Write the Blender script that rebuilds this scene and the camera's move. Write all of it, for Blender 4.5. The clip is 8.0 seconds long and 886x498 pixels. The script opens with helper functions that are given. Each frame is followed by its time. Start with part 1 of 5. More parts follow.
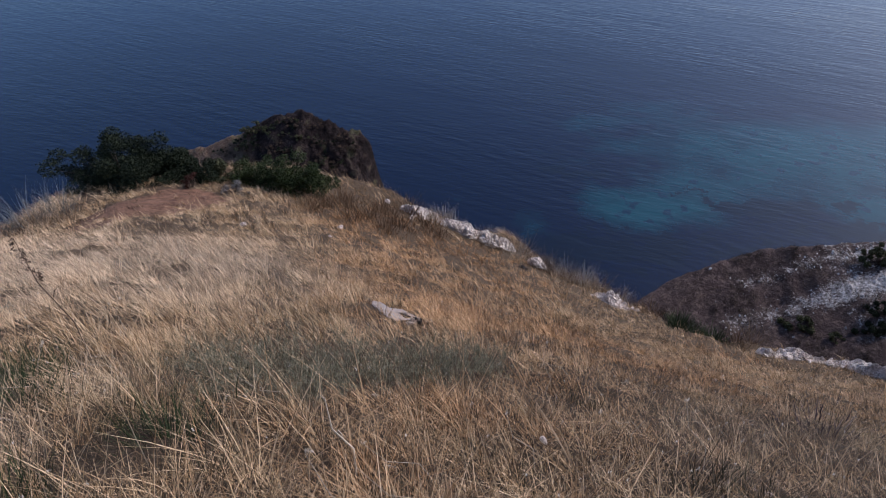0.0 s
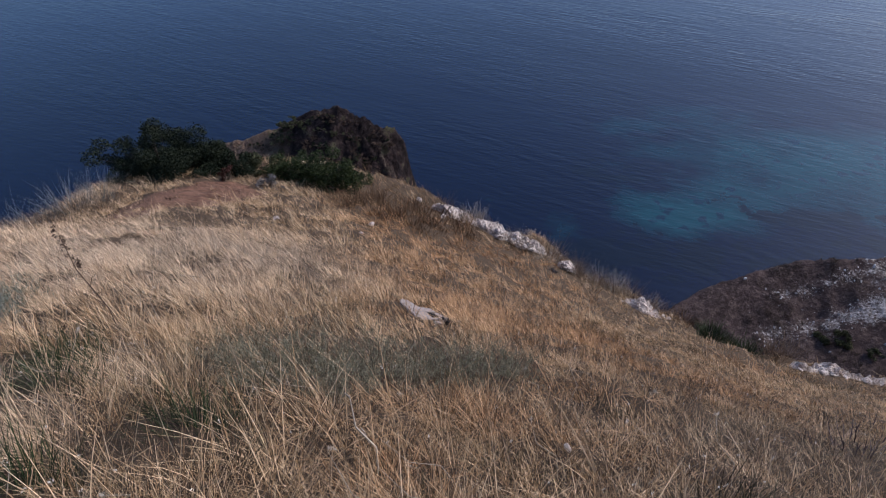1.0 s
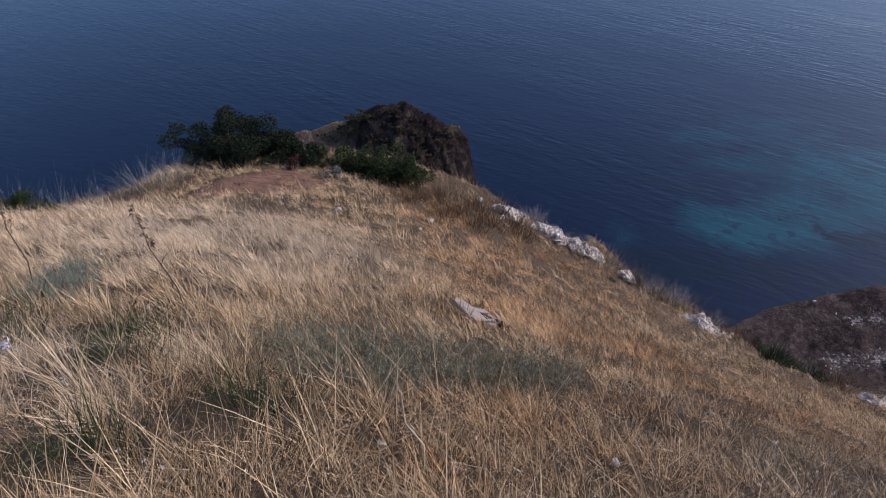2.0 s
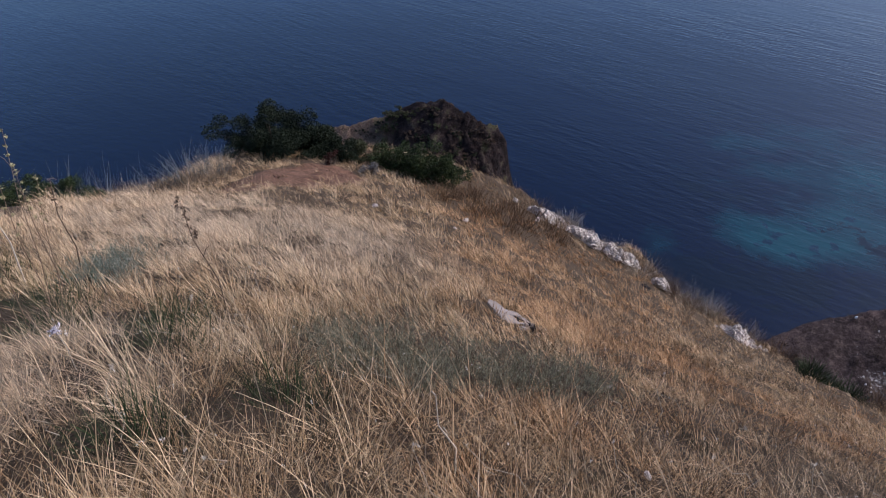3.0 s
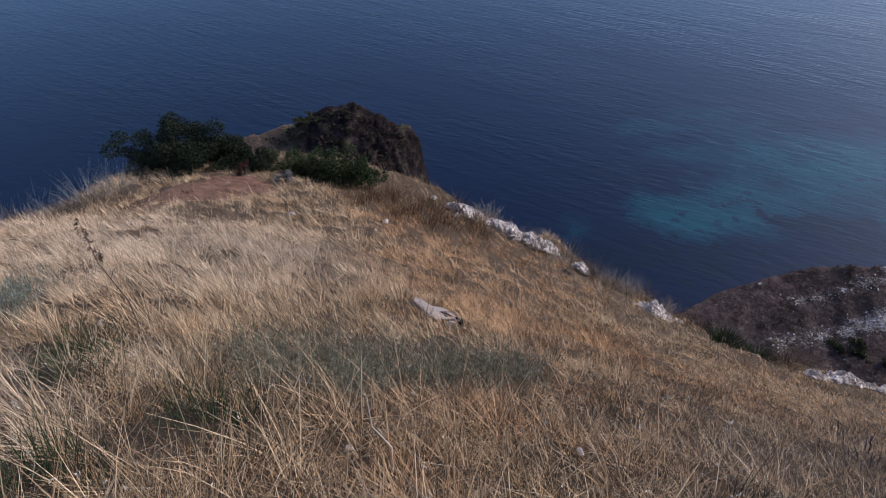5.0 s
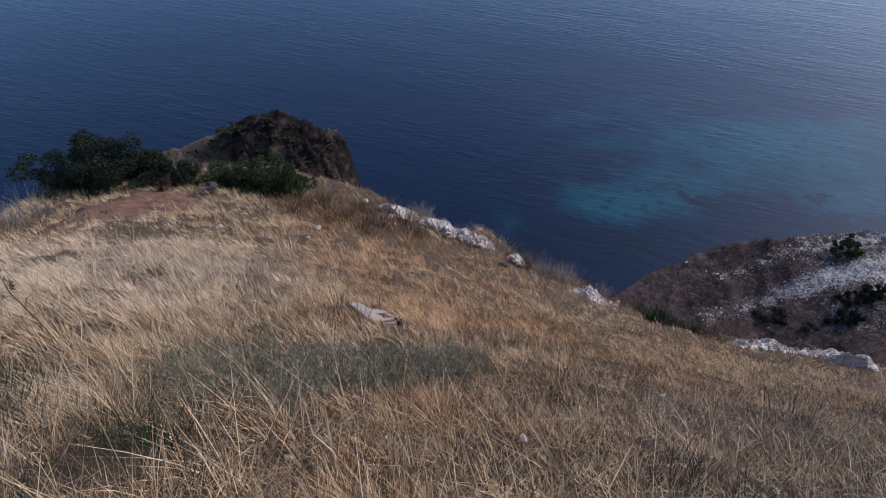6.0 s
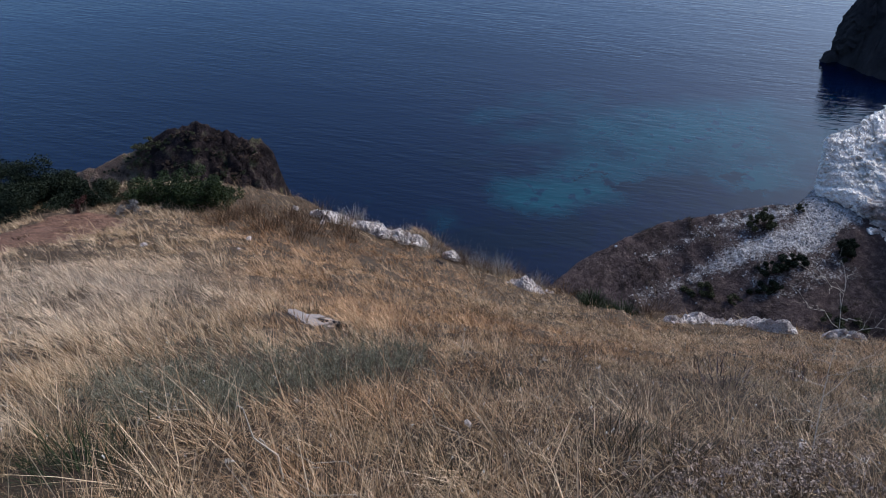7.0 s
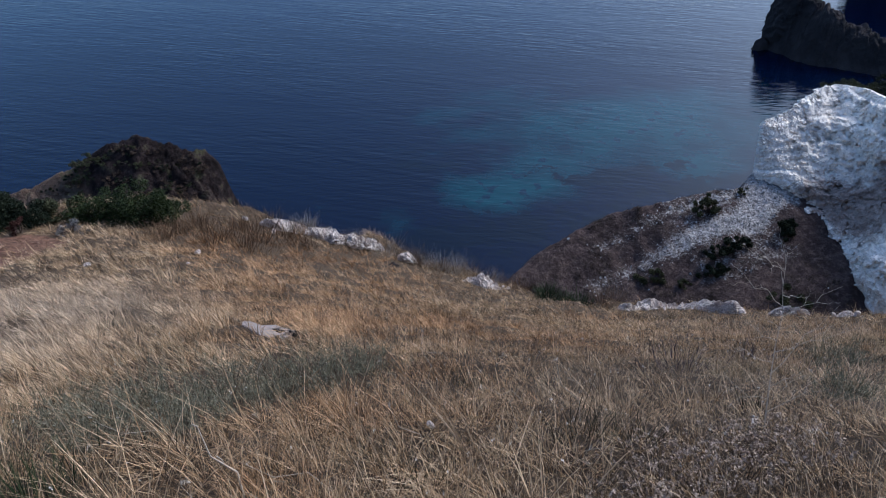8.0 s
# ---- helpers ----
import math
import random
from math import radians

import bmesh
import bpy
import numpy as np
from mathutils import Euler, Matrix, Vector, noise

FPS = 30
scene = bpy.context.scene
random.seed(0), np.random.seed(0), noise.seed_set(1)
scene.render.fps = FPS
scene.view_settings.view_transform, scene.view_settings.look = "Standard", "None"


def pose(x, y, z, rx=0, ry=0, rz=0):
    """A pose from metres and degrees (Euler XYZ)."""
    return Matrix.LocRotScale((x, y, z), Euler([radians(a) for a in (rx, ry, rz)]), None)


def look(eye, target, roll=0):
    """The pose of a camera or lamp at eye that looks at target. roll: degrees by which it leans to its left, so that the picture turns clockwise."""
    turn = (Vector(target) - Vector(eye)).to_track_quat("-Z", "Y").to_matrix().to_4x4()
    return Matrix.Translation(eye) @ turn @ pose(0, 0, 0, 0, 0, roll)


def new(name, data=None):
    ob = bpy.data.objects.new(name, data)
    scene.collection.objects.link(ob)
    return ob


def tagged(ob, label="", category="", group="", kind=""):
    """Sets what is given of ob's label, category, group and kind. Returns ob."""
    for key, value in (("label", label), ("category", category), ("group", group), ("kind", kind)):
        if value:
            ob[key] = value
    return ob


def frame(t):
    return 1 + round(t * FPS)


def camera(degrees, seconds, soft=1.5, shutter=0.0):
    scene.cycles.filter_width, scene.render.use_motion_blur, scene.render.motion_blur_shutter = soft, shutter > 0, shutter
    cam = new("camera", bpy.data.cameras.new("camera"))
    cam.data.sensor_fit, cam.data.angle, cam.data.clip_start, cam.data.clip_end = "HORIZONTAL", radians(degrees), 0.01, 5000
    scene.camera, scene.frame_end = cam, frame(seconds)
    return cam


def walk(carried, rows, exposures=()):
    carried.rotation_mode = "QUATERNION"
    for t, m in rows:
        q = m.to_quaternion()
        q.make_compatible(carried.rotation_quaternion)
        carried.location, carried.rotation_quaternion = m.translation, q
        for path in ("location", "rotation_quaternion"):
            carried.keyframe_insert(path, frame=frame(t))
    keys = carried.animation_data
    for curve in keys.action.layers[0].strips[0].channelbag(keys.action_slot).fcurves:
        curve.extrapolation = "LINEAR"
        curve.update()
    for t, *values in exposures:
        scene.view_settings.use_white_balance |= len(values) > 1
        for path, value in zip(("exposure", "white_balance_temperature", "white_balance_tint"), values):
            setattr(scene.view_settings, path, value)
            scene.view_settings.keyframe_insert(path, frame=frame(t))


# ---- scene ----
EYE_Z = 60.0
cam = camera(68.3, 8.0, soft=1.0)
walk(cam, [
    (0.0, pose(0.000, 0.000, EYE_Z + 0.000, 52.53, 0.92, -0.70)),
    (0.5, pose(0.006, 0.012, EYE_Z + 0.004, 52.53, 0.92, 0.45)),
    (1.0, pose(0.003, 0.018, EYE_Z + 0.004, 52.51, 0.95, 2.61)),
    (1.5, pose(-0.004, 0.021, EYE_Z + 0.012, 52.51, 0.98, 5.53)),
    (2.0, pose(-0.014, 0.018, EYE_Z + 0.028, 52.48, 1.00, 8.83)),
    (2.75, pose(-0.042, 0.017, EYE_Z + 0.055, 52.41, 0.97, 12.05)),
    (3.5, pose(-0.067, 0.014, EYE_Z + 0.075, 52.34, 0.88, 12.64)),
    (4.0, pose(-0.071, 0.009, EYE_Z + 0.076, 52.33, 0.77, 11.74)),
    (4.5, pose(-0.055, 0.010, EYE_Z + 0.060, 52.31, 0.67, 8.07)),
    (6.0, pose(0.012, 0.004, EYE_Z + 0.024, 52.31, 0.63, -2.75)),
    (6.5, pose(0.022, -0.027, EYE_Z + 0.007, 52.33, 0.66, -6.32)),
    (7.0, pose(0.038, -0.054, EYE_Z - 0.010, 52.35, 0.70, -9.85)),
    (7.5, pose(0.049, -0.056, EYE_Z - 0.014, 52.36, 0.82, -13.39)),
    (8.0, pose(0.059, -0.047, EYE_Z - 0.021, 52.37, 0.93, -14.96)),
], exposures=((0.0, 0.33, 5920, 13), (4.5, 0.33, 5870, 12), (8.0, 0.33, 5430, 6)))

# ---- light: dim hazy sky, weak veiled sun in the east, to the viewer's right ----
SUN_EL, SUN_AZ = 41.0, 68.0
world = bpy.data.worlds.new("sky")
scene.world = world
world.use_nodes = True
_n = world.node_tree.nodes
_sky = _n.new("ShaderNodeTexSky")
_sky.sky_type = "NISHITA"
_sky.sun_disc = False
_sky.sun_elevation = radians(SUN_EL)
_sky.sun_rotation = radians(SUN_AZ)
_sky.air_density, _sky.dust_density, _sky.ozone_density = 1.0, 2.7, 5.0
_n["Background"].inputs["Strength"].default_value = 0.15
world.node_tree.links.new(_sky.outputs["Color"], _n["Background"].inputs["Color"])
sun = new("sun", bpy.data.lights.new("sun", "SUN"))
sun.data.energy, sun.data.angle, sun.data.color = 2.1, radians(14), (1.0, 0.86, 0.72)
_d = Vector((math.sin(radians(SUN_AZ)) * math.cos(radians(SUN_EL)), math.cos(radians(SUN_AZ)) * math.cos(radians(SUN_EL)), math.sin(radians(SUN_EL))))
sun.matrix_world = look(_d * 200 + Vector((0, 0, 60)), (0, 0, 60))


# ---- material helpers ----
class Nodes:
    """Short hand for building one node material."""

    def __init__(self, name, rough=0.9, spec=0.2):
        self.mat = bpy.data.materials.new(name)
        self.mat.use_nodes = True
        self.tree = self.mat.node_tree
        self.bsdf = self.tree.nodes["Principled BSDF"]
        self.bsdf.inputs["Roughness"].default_value = rough
        self.bsdf.inputs["Specular IOR Level"].default_value = spec
        self.geo = self.tree.nodes.new("ShaderNodeNewGeometry")

    def put(self, socket, value):
        if hasattr(value, "is_output"):
            self.tree.links.new(value, socket)
        elif isinstance(value, tuple) and len(value) == 3 and len(socket.default_value) == 4:
            socket.default_value = (*value, 1)
        else:
            socket.default_value = value

    def along(self, turn, lengths):
        """Coordinates laid along a direction of the plan, in units of the given lengths."""
        m = self.tree.nodes.new("ShaderNodeMapping")
        m.vector_type = "TEXTURE"
        m.inputs["Scale"].default_value = lengths
        m.inputs["Rotation"].default_value = (0, 0, radians(turn))
        self.tree.links.new(self.geo.outputs["Position"], m.inputs["Vector"])
        return m.outputs["Vector"]

    def noise(self, scale, detail=4.0, rough=0.6, where=None, bend=0.0):
        t = self.tree.nodes.new("ShaderNodeTexNoise")
        t.inputs["Scale"].default_value, t.inputs["Detail"].default_value = scale, detail
        t.inputs["Roughness"].default_value, t.inputs["Distortion"].default_value = rough, bend
        self.tree.links.new(where or self.geo.outputs["Position"], t.inputs["Vector"])
        return t.outputs["Fac"]

    def cells(self, scale, where=None):
        t = self.tree.nodes.new("ShaderNodeTexVoronoi")
        t.inputs["Scale"].default_value = scale
        self.tree.links.new(where or self.geo.outputs["Position"], t.inputs["Vector"])
        return t

    def ramp(self, fac, *stops):
        r = self.tree.nodes.new("ShaderNodeValToRGB")
        el = r.color_ramp.elements
        while len(el) < len(stops):
            el.new(0.5)
        for e, (p, c) in zip(el, stops):
            e.position, e.color = p, (*(c if isinstance(c, tuple) else (c, c, c)), 1)
        self.tree.links.new(fac, r.inputs["Fac"])
        return r.outputs["Color"]

    def mix(self, fac, a, b, how="MIX"):
        m = self.tree.nodes.new("ShaderNodeMix")
        m.data_type, m.blend_type = "RGBA", how
        for s, v in ((m.inputs[0], fac), (m.inputs[6], a), (m.inputs[7], b)):
            self.put(s, v)
        return m.outputs[2]

    def math(self, how, a, b=0.0):
        m = self.tree.nodes.new("ShaderNodeMath")
        m.operation = how
        self.put(m.inputs[0], a), self.put(m.inputs[1], b)
        return m.outputs[0]

    def attr(self, name):
        a = self.tree.nodes.new("ShaderNodeAttribute")
        a.attribute_name = name
        return a.outputs["Fac"]

    def island(self):
        return self.geo.outputs["Random Per Island"]

    def bump(self, height, strength=0.5, distance=0.05, before=None):
        b = self.tree.nodes.new("ShaderNodeBump")
        b.inputs["Strength"].default_value, b.inputs["Distance"].default_value = strength, distance
        self.tree.links.new(height, b.inputs["Height"])
        if before:
            self.tree.links.new(before, b.inputs["Normal"])
        self.tree.links.new(b.outputs["Normal"], self.bsdf.inputs["Normal"])
        return b.outputs["Normal"]

    def glow_through(self, value, share):
        """Thin leaf: part of the light comes through from the far side."""
        back = self.tree.nodes.new("ShaderNodeBsdfTranslucent")
        mix = self.tree.nodes.new("ShaderNodeMixShader")
        mix.inputs[0].default_value = share
        self.put(back.inputs["Color"], value)
        self.tree.links.new(self.bsdf.outputs[0], mix.inputs[1])
        self.tree.links.new(back.outputs[0], mix.inputs[2])
        self.tree.links.new(mix.outputs[0], self.tree.nodes["Material Output"].inputs["Surface"])

    def color(self, value):
        self.put(self.bsdf.inputs["Base Color"], value)
        return self.mat


def leaf_material(name, dark, light, patch=None, rough=0.8):
    """Blades, leaves and twigs: each island its own tone, with slow patches over the ground."""
    n = Nodes(name, rough, 0.15)
    tone = n.ramp(n.island(), (0.0, dark), (1.0, light))
    if patch:
        tone = n.mix(n.ramp(n.noise(*patch[0]), (0.42, 0.0), (0.62, 1.0)), tone, n.mix(0.75, tone, patch[1]))
    return n.color(tone)


# dry grass: straw, russet or bleached in patches, greyish green where some sap is left
_g = Nodes("dry_grass", 0.7, 0.25)
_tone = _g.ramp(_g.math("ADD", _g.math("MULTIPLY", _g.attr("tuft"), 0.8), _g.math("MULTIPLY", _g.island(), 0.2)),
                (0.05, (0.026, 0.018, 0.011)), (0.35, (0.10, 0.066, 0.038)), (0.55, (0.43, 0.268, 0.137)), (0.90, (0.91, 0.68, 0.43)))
_red = _g.ramp(_g.attr("russet"), (0.25, 0.0), (0.8, 1.0))
_tone = _g.mix(_red, _tone, _g.mix(0.8, _tone, (0.94, 0.755, 0.61), "MULTIPLY"))
_pale = _g.ramp(_g.math("ADD", _g.attr("pale"), _g.math("MULTIPLY", _g.math("SUBTRACT", _g.noise(0.9, 3), 0.5), 0.8)), (0.25, 0.0), (0.8, 0.7))
_tone = _g.mix(_pale, _tone, _g.mix(0.5, _tone, (0.80, 0.66, 0.52)))
_green = _g.ramp(_g.attr("green"), (0.3, 0.0), (0.9, 0.75))
_tone = _g.mix(_green, _tone, _g.mix(0.7, _tone, (0.12, 0.13, 0.07)))
_g.glow_through(_tone, 0.08)
GRASS = _g.color(_tone)

_s = Nodes("soil", 0.95, 0.1)
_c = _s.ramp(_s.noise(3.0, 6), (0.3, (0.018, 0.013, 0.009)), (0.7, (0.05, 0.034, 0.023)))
_c = _s.mix(_s.ramp(_s.noise(40.0, 3), (0.4, 0.0), (0.7, 0.5)), _c, (0.10, 0.07, 0.046))
_litter = _s.ramp(_s.noise(14.0, 6, 0.7), (0.3, (0.03, 0.021, 0.014)), (0.7, (0.20, 0.135, 0.085)))
_c = _s.mix(_s.attr("thatch"), _c, _litter)
_path = _s.ramp(_s.noise(5.0, 8, 0.7), (0.35, (0.06, 0.029, 0.019)), (0.65, (0.20, 0.11, 0.072)))
_path = _s.mix(_s.ramp(_s.noise(25.0, 4), (0.55, 0.0), (0.7, 0.6)), _path, (0.34, 0.24, 0.175))
_c = _s.mix(_s.ramp(_s.math("ADD", _s.attr("path"), _s.math("MULTIPLY", _s.math("SUBTRACT", _s.noise(2.5, 5), 0.5), 0.9)), (0.22, 0.0), (0.42, 1.0)), _c, _path)
_rock = _s.mix(_s.noise(1.6, 8), (0.045, 0.034, 0.028), (0.19, 0.14, 0.11))
_c = _s.mix(_s.attr("cliff"), _c, _rock)
_s.bump(_s.noise(12.0, 8), 0.7, 0.06)
SOIL = _s.color(_c)

_w = Nodes("white_limestone", 0.92, 0.15)
_c = _w.ramp(_w.noise(0.8, 7), (0.3, (0.84, 0.76, 0.66)), (0.6, (0.94, 0.87, 0.78)))
_bed = _w.along(0.0, (2.2, 2.2, 0.22))
_c = _w.mix(_w.ramp(_w.noise(1.0, 6, 0.65, _bed), (0.55, 0.0), (0.70, 0.45)), _c, (0.58, 0.53, 0.49))
_c = _w.mix(_w.ramp(_w.noise(6.5, 8, 0.72), (0.57, 0.0), (0.63, 0.7)), _c, (0.26, 0.215, 0.19))
_m = _w.math("ADD", _w.attr("earthy"), _w.math("MULTIPLY", _w.math("SUBTRACT", _w.noise(1.6, 6, 0.65), 0.5), 1.1))
_c = _w.mix(_w.ramp(_m, (0.45, 0.0), (0.72, 0.9)), _c, _w.mix(_w.noise(5.0, 6), (0.14, 0.10, 0.085), (0.42, 0.33, 0.28)))
_b = _w.bump(_w.noise(3.0, 10, 0.7), 0.6, 0.16)
_w.bump(_w.noise(14.0, 6, 0.7), 0.6, 0.05, _b)
LIMESTONE = _w.color(_c)

_w = Nodes("ledge_limestone", 0.92, 0.15)
_c = _w.ramp(_w.noise(2.5, 6), (0.3, (0.52, 0.43, 0.37)), (0.65, (0.80, 0.70, 0.62)))
_c = _w.mix(_w.ramp(_w.noise(9.0, 8, 0.72), (0.52, 0.0), (0.62, 0.75)), _c, (0.2, 0.155, 0.13))
_b = _w.bump(_w.noise(8.0, 10, 0.7), 1.0, 0.12)
_w.bump(_w.cells(16.0).outputs["Distance"], 0.7, 0.05, _b)
LEDGESTONE = _w.color(_c)

_e = Nodes("scree_and_earth", 0.95, 0.1)
_earth = _e.ramp(_e.noise(0.7, 7), (0.3, (0.026, 0.019, 0.018)), (0.7, (0.08, 0.056, 0.052)))
_earth = _e.mix(_e.ramp(_e.noise(4.0, 8, 0.7), (0.48, 0.0), (0.68, 0.7)), _earth, (0.17, 0.125, 0.11))
_chalk = _e.ramp(_e.noise(7.0, 6), (0.35, (0.18, 0.16, 0.15)), (0.65, (0.60, 0.565, 0.535)))
_m = _e.math("ADD", _e.attr("scree"), _e.math("ADD", _e.math("MULTIPLY", _e.math("SUBTRACT", _e.noise(2.4, 8, 0.75), 0.5), 1.6), _e.math("MULTIPLY", _e.math("SUBTRACT", _e.noise(10.0, 5, 0.75), 0.5), 1.5)))
_c = _e.mix(_e.ramp(_m, (0.45, 0.0), (0.75, 1.0)), _earth, _chalk)
_e.bump(_e.noise(5.0, 10, 0.7), 0.9, 0.2)
SCREE = _e.color(_c)

_k = Nodes("brown_headland_rock", 0.95, 0.1)
_c = _k.ramp(_k.noise(1.1, 8, 0.7), (0.36, (0.009, 0.007, 0.007)), (0.5, (0.027, 0.019, 0.019)), (0.66, (0.09, 0.06, 0.054)))
_c = _k.mix(_k.ramp(_k.attr("bare"), (0.3, 0.0), (0.8, 1.0)), _c, _k.mix(_k.noise(2.0, 6), (0.10, 0.066, 0.046), (0.27, 0.18, 0.13)))
_c = _k.mix(_k.ramp(_k.noise(1.1, 4), (0.56, 0.0), (0.66, 0.7)), _c, (0.10, 0.10, 0.05))
_k.bump(_k.noise(2.0, 10, 0.75), 1.0, 0.5)
HEADROCK = _k.color(_c)

_k = Nodes("dark_stack_rock", 0.9, 0.2)
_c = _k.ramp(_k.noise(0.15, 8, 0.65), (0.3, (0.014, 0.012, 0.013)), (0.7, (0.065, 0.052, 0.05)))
_k.bump(_k.noise(0.35, 10, 0.7), 1.0, 1.5)
STACKROCK = _k.color(_c)

# sea: clear water over weed and pale sand, deep blue farther out
_o = Nodes("sea_water", 0.03, 0.46)
_o.bsdf.inputs["IOR"].default_value = 1.33
_far = _o.ramp(_o.noise(0.012, 3), (0.3, (0.0006, 0.003, 0.014)), (0.7, (0.0011, 0.005, 0.021)))
_shoal = _o.math("ADD", _o.attr("shoal"), _o.math("MULTIPLY", _o.math("SUBTRACT", _o.noise(0.085, 7, 0.66), 0.5), 1.5))
_sand = _o.ramp(_shoal, (0.22, 0.0), (0.75, 1.0))
_c = _o.mix(_sand, _far, (0.005, 0.042, 0.058))
_weed = _o.ramp(_o.noise(0.34, 4, 0.55), (0.57, 0.0), (0.63, 0.85))
_c = _o.mix(_o.math("MULTIPLY", _weed, _sand), _c, (0.004, 0.016, 0.036))
# dark weed beds, and the stack's dark reflection painted into the water colour
_weed_and_reflection = _o.ramp(_o.math("ADD", _o.attr("weed"), _o.math("MULTIPLY", _o.math("SUBTRACT", _o.noise(0.22, 7, 0.68), 0.5), 1.9)), (0.42, 0.0), (0.54, 0.95))
_c = _o.mix(_weed_and_reflection, _c, (0.0012, 0.0045, 0.013))
_v = _o.along(-32.0, (9.0, 1.7, 1.0))
_v2 = _o.along(-18.0, (3.2, 0.8, 1.0))
_v3 = _o.along(-42.0, (60.0, 18.0, 1.0))
_gust = _o.ramp(_o.noise(1.0, 3, 0.5, _o.along(-25.0, (70.0, 26.0, 1.0))), (0.30, 0.35), (0.62, 1.0))
_h = _o.math("ADD", _o.noise(1.0, 2, 0.5, _v), _o.math("MULTIPLY", _o.noise(1.0, 3, 0.55, _v2), 0.8))
_h = _o.math("ADD", _o.math("MULTIPLY", _h, _gust), _o.math("MULTIPLY", _o.noise(1.0, 2, 0.5, _v3), 1.2))
_o.bump(_h, 1.0, 0.10)
SEA = _o.color(_c)

SAGE = leaf_material("wormwood_leaf", (0.085, 0.079, 0.05), (0.32, 0.30, 0.205))
SAGE_PALE = leaf_material("pale_wormwood_leaf", (0.10, 0.115, 0.085), (0.30, 0.33, 0.265))
TWIG = leaf_material("dry_twig", (0.10, 0.068, 0.045), (0.28, 0.195, 0.13))
LEAF_DARK = leaf_material("dark_leaf", (0.008, 0.012, 0.007), (0.024, 0.031, 0.015), rough=0.85)
LEAF_GREEN = leaf_material("green_leaf", (0.008, 0.015, 0.005), (0.05, 0.066, 0.02), rough=0.7)
LEAF_OLIVE = leaf_material("olive_leaf", (0.024, 0.027, 0.013), (0.085, 0.085, 0.04))
BARK = leaf_material("bark", (0.06, 0.045, 0.035), (0.12, 0.09, 0.07))
STALK = leaf_material("weathered_stalk", (0.30, 0.24, 0.18), (0.62, 0.55, 0.45))
_k = Nodes("concrete", 0.9, 0.2)
_c = _k.ramp(_k.noise(9.0, 8), (0.3, (0.20, 0.162, 0.14)), (0.7, (0.36, 0.298, 0.26)))
_k.bump(_k.noise(60.0, 6), 0.4, 0.01)
CONCRETE = _k.color(_c)
DEADWOOD = leaf_material("dead_brown", (0.045, 0.03, 0.022), (0.12, 0.08, 0.055))
# near black: painted shade of the slab's hole, and dark rubble pieces
_k = Nodes("black_shade_and_rubble", 0.9, 0.1)
BLACK = _k.color(_k.ramp(_k.noise(30.0, 4), (0.3, (0.008, 0.008, 0.009)), (0.7, (0.03, 0.028, 0.03))))
_k = Nodes("litter_white", 0.5, 0.4)
LITTER = _k.color(_k.ramp(_k.noise(20.0, 4), (0.3, (0.75, 0.74, 0.72)), (0.7, (0.85, 0.85, 0.84))))


# ---- number helpers ----
def hash3(i, j, k, seed):
    v = np.sin(i * 127.1 + j * 311.7 + k * 74.7 + seed * 53.3) * 43758.5453
    return v - np.floor(v)


def vnoise(p, scale, seed=0):
    """Smooth value noise in 0..1 at points p (n, 2 or 3)."""
    p = np.asarray(p, float) * scale
    if p.shape[1] == 2:
        p = np.column_stack([p, np.zeros(len(p))])
    c = np.floor(p)
    f = p - c
    f = f * f * (3 - 2 * f)
    out = 0
    for a in (0, 1):
        for b in (0, 1):
            for d in (0, 1):
                w = (f[:, 0] if a else 1 - f[:, 0]) * (f[:, 1] if b else 1 - f[:, 1]) * (f[:, 2] if d else 1 - f[:, 2])
                out = out + w * hash3(c[:, 0] + a, c[:, 1] + b, c[:, 2] + d, seed)
    return out


def fbm(p, scale, octaves=4, seed=0, gain=0.5):
    out, amp, tot = 0, 1.0, 0.0
    for o in range(octaves):
        out = out + amp * vnoise(p, scale * 2 ** o, seed + o * 7)
        tot += amp
        amp *= gain
    return out / tot


def smooth(a, b, v):
    t = np.clip((v - a) / (b - a), 0, 1)
    return t * t * (3 - 2 * t)


def mesh_of(name, verts, faces, material, shade=True, attrs=None):
    """A mesh from arrays: faces all of one size (n, k)."""
    verts, faces = np.asarray(verts, np.float32), np.asarray(faces, np.int32)
    me = bpy.data.meshes.new(name)
    me.vertices.add(len(verts))
    me.vertices.foreach_set("co", verts.ravel())
    me.loops.add(faces.size)
    me.loops.foreach_set("vertex_index", faces.ravel())
    me.polygons.add(len(faces))
    me.polygons.foreach_set("loop_start", np.arange(0, faces.size, faces.shape[1], dtype=np.int32))
    me.polygons.foreach_set("use_smooth", np.full(len(faces), shade))
    me.update(calc_edges=True)
    me.materials.append(material)
    for key, val in (attrs or {}).items():
        a = me.attributes.new(key, "FLOAT", "POINT")
        a.data.foreach_set("value", np.asarray(val, np.float32))
    return me


def grid_faces(nu, nv, closed=False):
    i, j = np.meshgrid(np.arange(nu if closed else nu - 1), np.arange(nv - 1), indexing="ij")
    i2 = (i + 1) % nu
    return np.stack([i * nv + j, i2 * nv + j, i2 * nv + j + 1, i * nv + j + 1], -1).reshape(-1, 4)


def part(name, me, parent, label="", kind=""):
    ob = new(name, me)
    ob.parent = parent
    return tagged(ob, label, kind=kind)


def base(name, at, label, category, group=""):
    """The Empty at a thing's base, that parents its parts."""
    ob = new(name)
    ob.location = at
    ob.empty_display_size = 0.2
    return tagged(ob, label, category, group)


# ---- the hillside ----
HILL = (-1.59017, -0.0143, -0.66099, -0.01683, -0.05413, -0.01445, 0.00105, 0.00197, 0.00075, 0.00124)


